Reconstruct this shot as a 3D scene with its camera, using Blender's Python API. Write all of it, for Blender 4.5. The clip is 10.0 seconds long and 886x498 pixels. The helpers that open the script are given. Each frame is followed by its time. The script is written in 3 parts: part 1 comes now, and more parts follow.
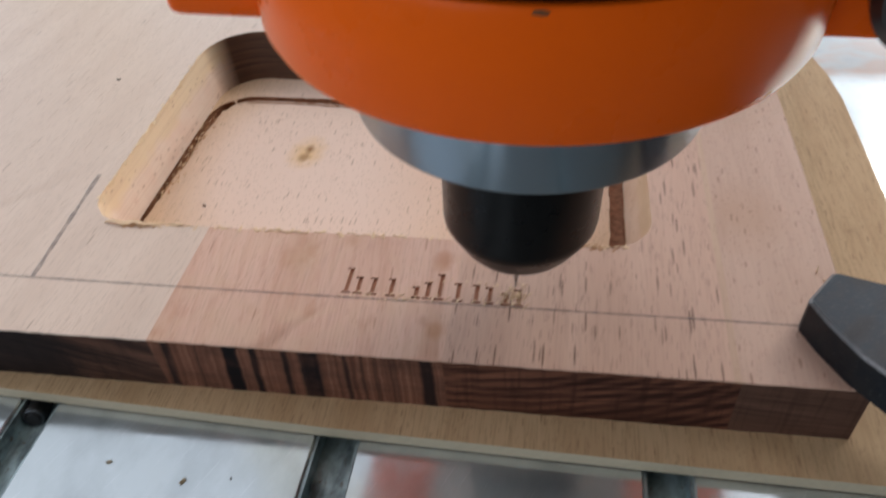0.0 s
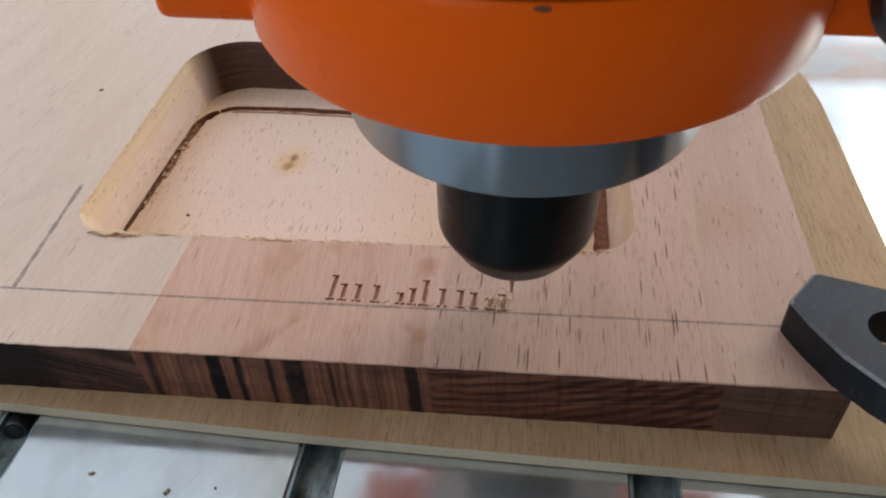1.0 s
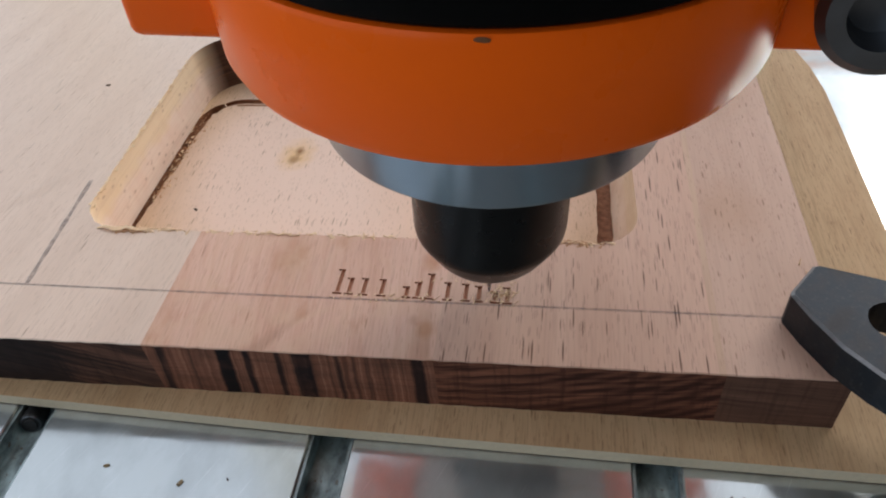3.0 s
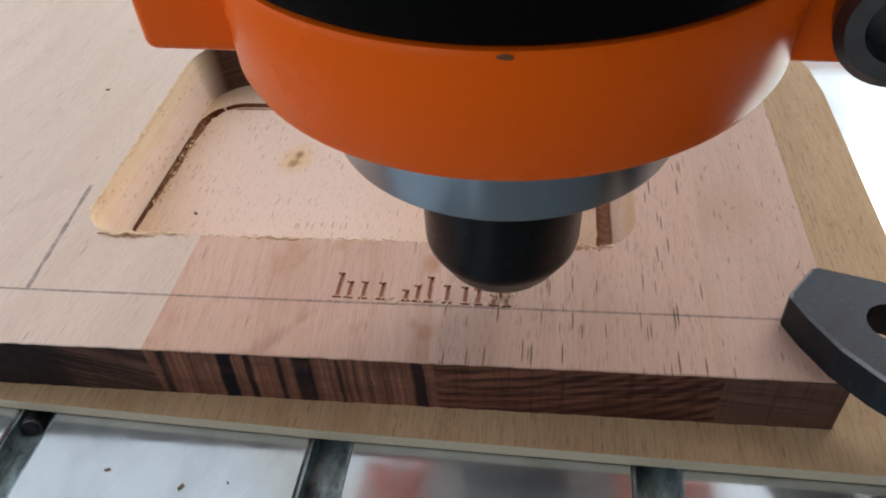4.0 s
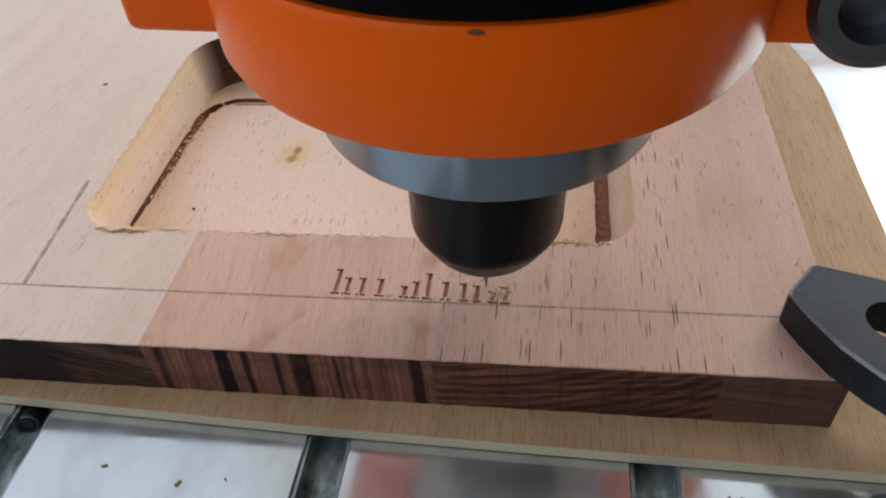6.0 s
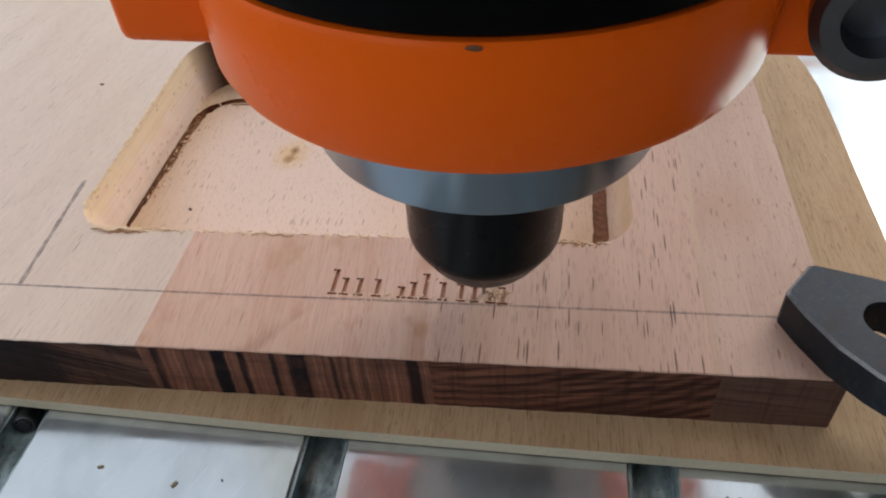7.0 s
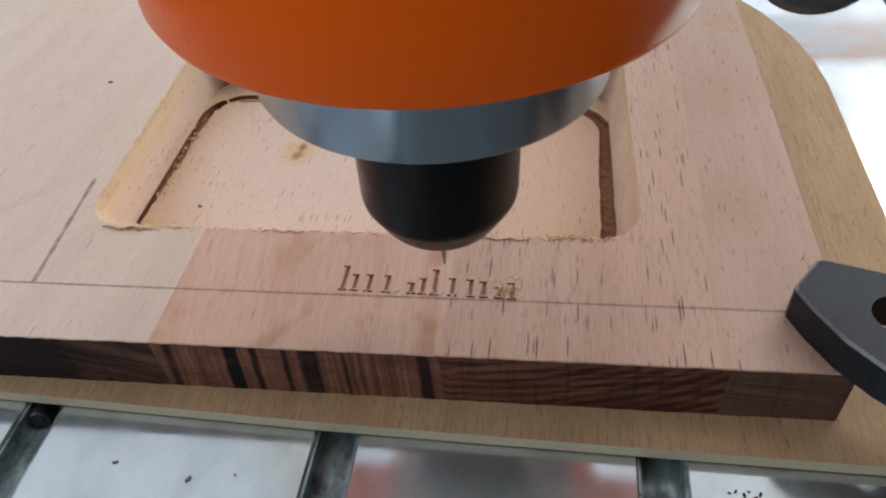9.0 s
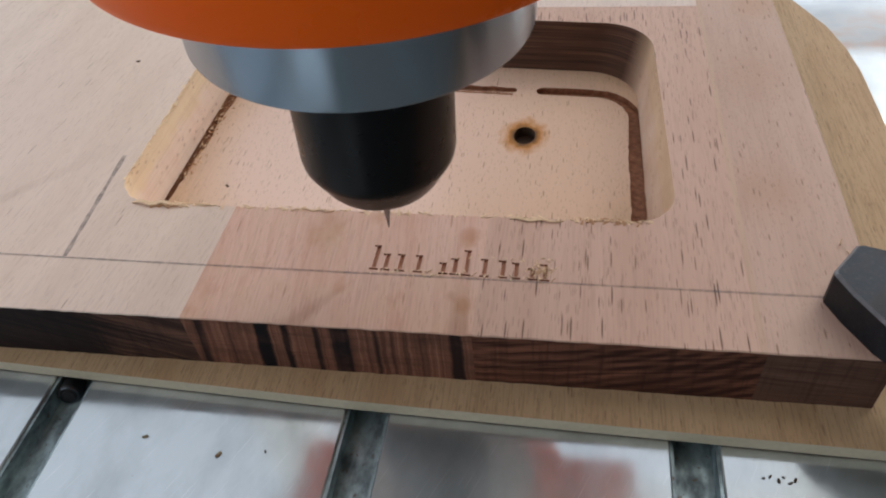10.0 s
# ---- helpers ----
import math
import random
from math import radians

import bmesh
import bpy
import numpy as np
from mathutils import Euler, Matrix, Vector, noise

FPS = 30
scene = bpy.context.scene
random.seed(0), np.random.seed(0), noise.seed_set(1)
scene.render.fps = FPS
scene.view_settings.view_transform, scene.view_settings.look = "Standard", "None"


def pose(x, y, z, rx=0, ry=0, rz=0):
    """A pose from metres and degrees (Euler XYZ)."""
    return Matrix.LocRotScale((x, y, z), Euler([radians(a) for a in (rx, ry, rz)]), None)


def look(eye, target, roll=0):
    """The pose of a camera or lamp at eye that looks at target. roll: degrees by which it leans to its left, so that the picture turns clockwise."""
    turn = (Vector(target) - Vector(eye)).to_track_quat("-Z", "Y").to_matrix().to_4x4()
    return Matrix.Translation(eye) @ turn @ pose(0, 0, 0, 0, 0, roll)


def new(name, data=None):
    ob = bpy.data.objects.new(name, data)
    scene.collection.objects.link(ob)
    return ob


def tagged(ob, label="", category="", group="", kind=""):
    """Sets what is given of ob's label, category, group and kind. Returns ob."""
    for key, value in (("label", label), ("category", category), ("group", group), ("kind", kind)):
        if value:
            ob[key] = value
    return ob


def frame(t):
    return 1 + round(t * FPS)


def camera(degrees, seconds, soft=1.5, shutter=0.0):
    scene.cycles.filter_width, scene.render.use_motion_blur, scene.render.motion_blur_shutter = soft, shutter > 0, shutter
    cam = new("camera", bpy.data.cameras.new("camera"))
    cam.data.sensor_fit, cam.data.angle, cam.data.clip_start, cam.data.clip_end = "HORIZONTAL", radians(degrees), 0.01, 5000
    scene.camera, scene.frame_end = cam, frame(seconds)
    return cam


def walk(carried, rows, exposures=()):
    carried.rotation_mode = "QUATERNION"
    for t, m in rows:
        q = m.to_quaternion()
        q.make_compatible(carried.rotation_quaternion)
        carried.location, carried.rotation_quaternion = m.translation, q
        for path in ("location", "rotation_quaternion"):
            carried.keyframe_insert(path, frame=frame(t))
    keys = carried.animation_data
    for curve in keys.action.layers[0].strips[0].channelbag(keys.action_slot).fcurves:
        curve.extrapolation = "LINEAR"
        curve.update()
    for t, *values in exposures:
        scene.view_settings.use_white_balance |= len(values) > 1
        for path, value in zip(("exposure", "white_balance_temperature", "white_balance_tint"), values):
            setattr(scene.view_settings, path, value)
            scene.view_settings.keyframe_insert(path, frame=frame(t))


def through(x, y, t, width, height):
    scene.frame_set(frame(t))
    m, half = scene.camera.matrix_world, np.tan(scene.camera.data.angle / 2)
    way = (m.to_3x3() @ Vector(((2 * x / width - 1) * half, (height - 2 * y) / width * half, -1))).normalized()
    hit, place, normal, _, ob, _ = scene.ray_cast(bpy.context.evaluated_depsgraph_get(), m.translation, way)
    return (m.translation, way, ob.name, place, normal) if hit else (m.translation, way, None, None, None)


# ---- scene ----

# All lengths below are written in millimetres and turned into metres by MM.
# z = 0 is the top of the engraved board, x runs along its front edge, y away from the viewer.
MM = 0.001

cam = camera(62.75, 10.0, 2.0, 0.5)
# seconds, eye, target (centimetres), roll
PATH = [
    (0, (1.976, -7.382, 8.345), (1.653, -5.968, 6.968), -5.9),
    (0.2, (2.309, -7.310, 8.588), (1.965, -5.873, 7.240), -7.2),
    (0.3, (2.366, -7.478, 8.700), (2.008, -6.036, 7.361), -7.8),
    (0.5, (2.01, -7.38, 8.242), (1.724, -5.939, 6.884), -5.1),
    (0.7, (1.991, -7.259, 8.238), (1.710, -5.844, 6.853), -4.8),
    (0.9, (2.154, -7.271, 8.383), (1.875, -5.822, 7.032), -5.6),
    (1, (2.051, -7.437, 8.295), (1.758, -5.999, 6.937), -5.6),
    (1.2, (2.037, -7.444, 8.334), (1.749, -6.009, 6.971), -5.8),
    (1.5, (2.017, -7.455, 8.393), (1.727, -6.041, 7.009), -6.0),
    (2, (1.978, -7.33, 8.299), (1.689, -5.923, 6.907), -6.0),
    (2.5, (2.037, -7.435, 8.428), (1.737, -6.029, 7.038), -6.3),
    (4, (2.111, -7.442, 8.534), (1.801, -6.031, 7.151), -6.9),
    (4.5, (2.118, -7.428, 8.527), (1.809, -6.019, 7.141), -6.9),
    (5, (2.123, -7.411, 8.527), (1.812, -6.008, 7.137), -6.8),
    (5.5, (2.116, -7.407, 8.526), (1.806, -6.005, 7.134), -6.8),
    (7, (2.105, -7.4, 8.489), (1.806, -5.994, 7.099), -6.5),
    (7.5, (2.141, -7.375, 8.535), (1.835, -5.974, 7.141), -6.8),
    (8, (2.118, -7.377, 8.461), (1.827, -5.974, 7.066), -6.2),
    (8.5, (2.142, -7.282, 8.459), (1.861, -5.886, 7.055), -6.1),
    (9, (2.042, -7.427, 8.587), (1.731, -6.036, 7.184), -7.2),
    (9.5, (1.907, -7.568, 8.525), (1.568, -6.188, 7.118), -7.5),
    (10, (1.666, -7.589, 8.43), (1.332, -6.214, 7.016), -7.0),
]
walk(cam, [(t, look(Vector(e) * 0.01, Vector(g) * 0.01, r)) for t, e, g, r in PATH], [(0.0, -0.04), (0.5, -0.12), (1.1, -0.1), (2.0, -0.03), (8.0, -0.05), (8.6, -0.13), (10.0, -0.15)])

# ---------------------------------------------------------------- light
world = bpy.data.worlds.new("sky")
scene.world = world
world.use_nodes = True
wn = world.node_tree
sky = wn.nodes.new("ShaderNodeTexSky")
sky.sky_type, sky.sun_disc = "NISHITA", False
sky.sun_elevation, sky.sun_rotation = radians(37), radians(43)
wn.links.new(sky.outputs[0], wn.nodes["Background"].inputs[0])
wn.nodes["Background"].inputs[1].default_value = 0.12

sun = new("sun", bpy.data.lights.new("sun", "SUN"))
sun.data.energy, sun.data.angle, sun.data.color = 1.9, radians(30), (1, 0.95, 0.86)
sun.matrix_world = look((0.8, 0.85, 0.9), (0, 0, 0))


def window_light(name, at, target, w, h, watts, colour):
    lamp = new(name, bpy.data.lights.new(name, "AREA"))
    lamp.data.shape, lamp.data.size, lamp.data.size_y = "RECTANGLE", w, h
    lamp.data.energy, lamp.data.color = watts, colour
    lamp.matrix_world = look(at, target)
    return lamp


window_light("window_light_back", (-0.03, 1.28, 1.46), (-0.03, 0.0, 1.46), 1.86, 2.66, 13.5, (0.95, 0.955, 0.94))
window_light("window_light_side", (-0.98, 0.045, 1.46), (0.0, 0.045, 1.46), 2.38, 2.66, 15.5, (0.95, 0.955, 0.94))
window_light("window_light_front", (-0.62, -1.28, 0.9), (-0.62, 0.0, 0.9), 0.6, 1.3, 4.2, (0.94, 0.98, 1.0))
window_light("window_light_corner", (1.4, 1.28, 1.0), (1.4, 0.0, 1.0), 0.7, 1.75, 1.2, (0.95, 0.98, 1.0))
# overhead fill with no known source, added to brighten upward faces
window_light("overhead_fill", (0.95, 0.85, 2.93), (0.95, 0.851, 0.0), 0.8, 0.8, 10, (0.95, 0.955, 0.94))


# ---------------------------------------------------------------- materials
class Nodes:
    """A short way to write node materials; coordinates are in millimetres of the object."""

    def __init__(self, name):
        self.mat = bpy.data.materials.new(name)
        self.mat.use_nodes = True
        self.t = self.mat.node_tree
        self.bsdf = self.t.nodes["Principled BSDF"]

    def node(self, kind, **values):
        n = self.t.nodes.new("ShaderNode" + kind)
        for k, v in values.items():
            n.inputs[k.replace("_", " ")].default_value = v
        return n

    def link(self, a, b):
        self.t.links.new(a, b)

    def coords(self, sx=1.0, sy=1.0, sz=1.0, turn=(0, 0, 0), shift=(0, 0, 0)):
        c = self.t.nodes.new("ShaderNodeTexCoord")
        r = self.t.nodes.new("ShaderNodeMapping")
        r.inputs["Rotation"].default_value = [radians(a) for a in turn]
        m = self.t.nodes.new("ShaderNodeMapping")
        m.inputs["Scale"].default_value = (1000 * sx, 1000 * sy, 1000 * sz)
        m.inputs["Location"].default_value = shift
        self.link(c.outputs["Object"], r.inputs[0])
        self.link(r.outputs[0], m.inputs[0])
        return m.outputs[0]

    def noise(self, vec, scale=1.0, detail=4.0, rough=0.55, distort=0.0):
        n = self.node("TexNoise", Scale=scale, Detail=detail, Roughness=rough, Distortion=distort)
        self.link(vec, n.inputs["Vector"])
        return n.outputs["Fac"]

    def voronoi(self, vec, scale=1.0):
        n = self.node("TexVoronoi", Scale=scale)
        self.link(vec, n.inputs["Vector"])
        return n

    def ramp(self, fac, *stops, kind="LINEAR"):
        r = self.t.nodes.new("ShaderNodeValToRGB")
        r.color_ramp.interpolation = kind
        while len(r.color_ramp.elements) < len(stops):
            r.color_ramp.elements.new(0.5)
        for e, (p, c) in zip(r.color_ramp.elements, stops):
            e.position = p
            e.color = (c, c, c, 1) if isinstance(c, (int, float)) else (*c, 1)
        self.link(fac, r.inputs[0])
        return r.outputs[0]

    def mix(self, a, b, fac, mode="MIX"):
        m = self.t.nodes.new("ShaderNodeMix")
        m.data_type, m.blend_type = "RGBA", mode
        for s, v in ((m.inputs[6], a), (m.inputs[7], b), (m.inputs[0], fac)):
            if isinstance(v, (int, float)):
                s.default_value = v
            elif isinstance(v, tuple):
                s.default_value = (*v, 1)
            else:
                self.link(v, s)
        return m.outputs[2]

    def math(self, op, a, b=0.0):
        m = self.t.nodes.new("ShaderNodeMath")
        m.operation = op
        for s, v in ((m.inputs[0], a), (m.inputs[1], b)):
            if isinstance(v, (int, float)):
                s.default_value = v
            else:
                self.link(v, s)
        return m.outputs[0]

    def done(self, colour, rough=0.5, metal=0.0, bump=None, depth=0.05, spec=0.5):
        for key, v in (("Base Color", colour), ("Roughness", rough), ("Metallic", metal), ("Specular IOR Level", spec)):
            if isinstance(v, tuple):
                self.bsdf.inputs[key].default_value = (*v, 1)
            elif isinstance(v, (int, float)):
                self.bsdf.inputs[key].default_value = v
            else:
                self.link(v, self.bsdf.inputs[key])
        if bump is not None:
            b = self.node("Bump", Strength=0.6, Distance=depth * MM)
            self.link(bump, b.inputs["Height"])
            self.link(b.outputs[0], self.bsdf.inputs["Normal"])
        return self.mat


def beech(name, light, dark, fleck, fleck_size=(0.75, 0.2), fleck_share=0.3, turn=0.0, shift=0.0, stripes=0.3, rough=0.42, stain=None, spec=0.5, marks=(), figure=0.0):
    """Planed beech: grain along y, short dark ray flecks, growth bands and blotches."""
    n = Nodes(name)
    band = n.noise(n.coords(0.16, 0.012, 0.16, (0, 0, turn), (shift, 0, 0)), 1.0, 3, 0.5, 0.4)
    fine = n.noise(n.coords(3.2, 0.14, 1.0, (0, 0, turn)), 1.0, 4, 0.6)
    blot = n.noise(n.coords(0.05, 0.05, 0.05, shift=(shift, 3, 0)), 1.0, 3)
    base = n.mix(light, dark, n.ramp(band, (0.36, 0.0), (0.66, 1.0)))
    base = n.mix(base, n.mix(light, base, 0.5), n.ramp(blot, (0.35, 0.0), (0.65, 1.0)))
    base = n.mix(base, tuple(c * 0.72 for c in dark), n.math("MULTIPLY", n.ramp(fine, (0.48, 0.0), (0.75, 1.0)), stripes))
    for cx, cy, r0, r1, tint, amount in marks:
        d = n.node("VectorMath")
        d.operation = "DISTANCE"
        n.link(n.coords(1, 0.8, 0.0), d.inputs[0])
        d.inputs[1].default_value = (cx, cy * 0.8, 0)
        wob = n.math("ADD", d.outputs["Value"], n.math("MULTIPLY", n.math("SUBTRACT", n.noise(n.coords(0.5, 0.35, 0.3), 1, 3, 0.55), 0.5), min(r1 * 0.9, 4)))
        m = n.node("MapRange", From_Min=r0, From_Max=r1, To_Min=amount, To_Max=0.0)
        n.link(wob, m.inputs["Value"])
        base = n.mix(base, tint, m.outputs[0])
    if figure:
        curl = n.noise(n.coords(0.5, 0.05, 0.3, (0, 0, turn - 5)), 1.0, 3, 0.6, 1.2)
        base = n.mix(base, tuple(c * f for c, f in zip(dark, (0.86, 0.74, 0.62))), n.math("MULTIPLY", n.ramp(curl, (0.47, 0.0), (0.62, 1.0)), figure))
        pale = n.noise(n.coords(0.12, 0.10, 0.1, shift=(5, 5, 0)), 1.0, 3, 0.6, 0.8)
        base = n.mix(base, (0.62, 0.42, 0.27), n.math("MULTIPLY", n.ramp(pale, (0.45, 0.0), (0.65, 1.0)), figure))
    v = n.voronoi(n.coords(fleck_size[0], fleck_size[1], 0.5, (0, 0, turn), (shift, shift, 0)))
    pick = n.node("SeparateColor")
    n.link(v.outputs["Color"], pick.inputs[0])
    reach = n.math("ADD", 0.11, n.math("MULTIPLY", pick.outputs[1], 0.25))
    near = n.math("ADD", v.outputs["Distance"], n.math("MULTIPLY", n.math("SUBTRACT", fine, 0.5), 0.25))
    inside = n.math("MULTIPLY", n.ramp(n.math("DIVIDE", near, reach), (0.7, 1.0), (1.0, 0.0)), n.math("LESS_THAN", pick.outputs[0], fleck_share))
    inside = n.math("MULTIPLY", inside, n.math("ADD", 0.3, n.math("MULTIPLY", pick.outputs[2], 0.7)))
    v2 = n.voronoi(n.coords(fleck_size[0] * 1.7, fleck_size[1] * 2.4, 0.5, (0, 0, turn), (shift + 9, shift, 0)))
    pick2 = n.node("SeparateColor")
    n.link(v2.outputs["Color"], pick2.inputs[0])
    small = n.math("MULTIPLY", n.math("MULTIPLY", n.math("LESS_THAN", v2.outputs["Distance"], 0.3), n.math("LESS_THAN", pick2.outputs[0], 0.45)), 0.28)
    base = n.mix(base, fleck, small)
    base = n.mix(base, fleck, inside)
    if stain:
        s = n.voronoi(n.coords(0.16, 0.12, 0.1, shift=(shift, 1, 0)))
        wob = n.math("ADD", s.outputs["Distance"], n.math("MULTIPLY", n.noise(n.coords(0.9, 0.45, 0.5), 1, 4, 0.65), 0.9))
        base = n.mix(base, stain, n.math("MULTIPLY", n.ramp(wob, (0.46, 1.0), (0.78, 0.0)), 0.32))
    height = n.math("SUBTRACT", n.math("MULTIPLY", fine, 0.35), n.math("MULTIPLY", inside, 0.3))
    return n.done(base, n.ramp(fine, (0.3, rough - 0.05), (0.8, rough + 0.12)), bump=height, depth=0.08, spec=spec)


def burnt_end(name, light, dark, scale, turn, low, high, wave=0.5, rings=None, char=None):
    """Saw-burnt end grain: bands across the face, turned in its plane, with fine saw marks; rings: centre x, z and spacing of growth rings."""
    n = Nodes(name)
    bands = n.noise(n.coords(scale, 0.02, scale * 0.04, (0, turn, 0)), 1.0, 5, 0.62, wave)
    if rings:
        cx, cz, gap = rings
        w = n.node("TexWave", Scale=0.314 / gap, Distortion=3.2, Detail=4.0, Detail_Scale=0.35)
        w.wave_type, w.rings_direction = "RINGS", "Y"
        n.link(n.coords(1, 0.0, 1, shift=(-cx, 0, -cz)), w.inputs["Vector"])
        bands = n.math("ADD", n.math("MULTIPLY", bands, 0.86), n.math("MULTIPLY", w.outputs["Fac"], 0.12))
    broad = n.noise(n.coords(0.06, 0.05, 0.05), 1.0, 3)
    saw = n.noise(n.coords(0.05, 1, 2.4), 1.0, 3)
    cross = n.noise(n.coords(1.1, 1, 0.05), 1.0, 3)
    base = n.ramp(bands, (low, dark), ((low + high) / 2, tuple((a + b) / 2 for a, b in zip(light, dark))), (high, light))
    base = n.mix(base, dark, n.math("MULTIPLY", n.ramp(broad, (0.35, 0.9), (0.62, 0.0)), 0.75))
    base = n.mix(base, tuple(c * 0.6 for c in dark), n.math("MULTIPLY", n.ramp(saw, (0.5, 0.0), (0.7, 1.0)), 0.4))
    base = n.mix(base, tuple(c * 0.7 for c in dark), n.math("MULTIPLY", n.ramp(cross, (0.52, 0.0), (0.68, 1.0)), 0.45))
    if char is not None:
        at = n.node("SeparateXYZ")
        n.link(n.coords(1, 1, 1), at.inputs[0])
        edge = n.math("ADD", at.outputs["X"], n.math("MULTIPLY", n.math("SUBTRACT", n.noise(n.coords(0.2, 0.1, 0.3, shift=(1, 2, 3)), 1.0, 4, 0.6), 0.5), 12))
        m = n.node("MapRange", From_Min=char - 2, From_Max=char + 5, To_Min=0.85, To_Max=0.0)
        n.link(edge, m.inputs["Value"])
        base = n.mix(base, (0.014, 0.011, 0.012), m.outputs[0])
    return n.done(base, 0.7, bump=n.math("ADD", bands, saw), depth=0.06, spec=0.12)


def striped_end():
    """Saw-burnt end grain of the middle stave: upright growth stripes, some burnt black (start, end, darkness)."""
    n = Nodes("end_grain_striped")
    at = n.node("SeparateXYZ")
    n.link(n.coords(1, 1, 1), at.inputs[0])
    x = at.outputs["X"]
    tilt = n.math("MULTIPLY", n.math("SUBTRACT", 3.6, x), 0.0029)
    u = n.math("ADD", x, n.math("MULTIPLY", tilt, n.math("SUBTRACT", 11.4, at.outputs["Z"])))
    waver = n.noise(n.coords(0.35, 0.3, 0.28), 1.0, 4, 0.65)
    u = n.math("ADD", u, n.math("MULTIPLY", n.math("SUBTRACT", waver, 0.5), 0.9))
    stripes = [(-40.3, -39.0, 0.85), (-35.2, -34.4, 0.35), (-30.4, -28.0, 1.0), (-26.0, -24.9, 0.95), (-21.0, -19.9, 0.9), (-18.3, -15.2, 0.95), (-11.5, -10.7, 0.8), (-9.0, -8.4, 0.5), (-6.8, -6.3, 0.5), (-4.0, -3.5, 0.45), (0.3, 2.1, 0.9)]
    mask = None
    for a, b, k in stripes:
        m = n.node("MapRange", From_Min=(b - a) / 2 + 0.28, From_Max=(b - a) / 2 - 0.28, To_Min=0.0, To_Max=k)
        n.link(n.math("ABSOLUTE", n.math("SUBTRACT", u, (a + b) / 2)), m.inputs["Value"])
        mask = m.outputs[0] if mask is None else n.math("MAXIMUM", mask, m.outputs[0])
    line = n.node("CombineXYZ")
    n.link(n.math("MULTIPLY", u, 1.25), line.inputs[0])
    fine = n.noise(line.outputs[0], 1.0, 5, 0.65)
    patch = n.noise(n.coords(0.14, 0.1, 0.2), 1.0, 4, 0.6)
    saw = n.noise(n.coords(0.05, 1, 2.4), 1.0, 3)
    base = n.ramp(fine, (0.32, (0.07, 0.027, 0.02)), (0.48, (0.22, 0.092, 0.058)), (0.64, (0.36, 0.17, 0.11)))
    base = n.mix(base, (0.06, 0.03, 0.024), n.math("MULTIPLY", n.ramp(patch, (0.4, 0.0), (0.7, 1.0)), 0.55))
    base = n.mix(base, (0.010, 0.008, 0.010), n.math("MULTIPLY", mask, n.ramp(patch, (0.25, 0.75), (0.5, 1.0))))
    base = n.mix(base, (0.03, 0.015, 0.012), n.math("MULTIPLY", n.ramp(saw, (0.5, 0.0), (0.7, 1.0)), 0.35))
    return n.done(base, 0.7, bump=n.math("ADD", fine, saw), depth=0.06, spec=0.12)


M_STAVE_LEFT = beech("beech_pale", (0.69, 0.52, 0.415), (0.63, 0.46, 0.36), (0.36, 0.23, 0.16), (1.6, 0.16), 0.06, 3, 2.0, 0.4, 0.30, spec=0.8)
M_STAVE_MID = beech("beech_rose", (0.67, 0.415, 0.315), (0.605, 0.345, 0.245), (0.40, 0.20, 0.12), (1.6, 0.14), 0.05, -4, 7.0, 0.6, 0.42, figure=0.3, stain=(0.46, 0.20, 0.09), marks=[(1.6, -5.6, 0.5, 2.0, (0.48, 0.22, 0.10), 0.6), (-0.4, -3.9, 0.3, 1.1, (0.42, 0.21, 0.12), 0.5), (-24, 9.5, 1.5, 5, (0.48, 0.25, 0.14), 0.5), (0.8, 9.0, 0.6, 2.2, (0.44, 0.18, 0.08), 0.7)])
M_STAVE_RIGHT = beech("beech_flecked", (0.625, 0.405, 0.312), (0.565, 0.352, 0.262), (0.10, 0.045, 0.025), (2.2, 0.13), 0.55, 0, 4.0, 0.5, 0.48, spec=0.25)
M_STAVE_EDGE = beech("beech_pink", (0.60, 0.40, 0.313), (0.53, 0.345, 0.262), (0.26, 0.14, 0.09), (2.2, 0.30), 0.2, 0, 11.0, 0.4, 0.48, spec=0.25, marks=[(52, 60, 3, 11, (0.50, 0.315, 0.22), 0.6), (49, 24, 2, 9, (0.50, 0.30, 0.20), 0.5), (56, 88, 2, 6, (0.54, 0.33, 0.21), 0.6)])
M_STAVE_STREAK = beech("beech_sapwood", (0.585, 0.395, 0.285), (0.53, 0.345, 0.245), (0.34, 0.2, 0.13), (2.0, 0.2), 0.08, 0, 3.0, 0.3, 0.48, spec=0.25)
SCORCH = (0.13, 0.06, 0.025)
M_PLY_TOP = beech("beech_veneer", (0.63, 0.43, 0.25), (0.53, 0.34, 0.185), (0.24, 0.13, 0.06), (2.2, 0.26), 0.34, -1, 5.0, 0.8, 0.55, spec=0.2, marks=[
    # opening floor: paler tint at left, duller tint paints in the spindle's shade
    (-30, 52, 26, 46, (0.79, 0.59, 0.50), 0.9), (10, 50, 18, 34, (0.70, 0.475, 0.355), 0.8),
    (6.6, 52.7, 3.2, 5.6, (0.50, 0.21, 0.045), 1.0), (6.6, 52.7, 2.2, 3.6, SCORCH, 0.9),
    (-38.1, 52.5, 1.0, 5.2, (0.70, 0.44, 0.19), 0.75), (-37.7, 53.6, 0.4, 1.6, (0.22, 0.09, 0.03), 0.85), (-38.2, 50.5, 0.4, 1.6, (0.30, 0.15, 0.06), 0.7)])
M_END_LEFT = burnt_end("end_grain_dark", (0.20, 0.095, 0.066), (0.030, 0.018, 0.015), 0.8, 72, 0.36, 0.66, 0.8, char=-59)
M_END_MID = striped_end()
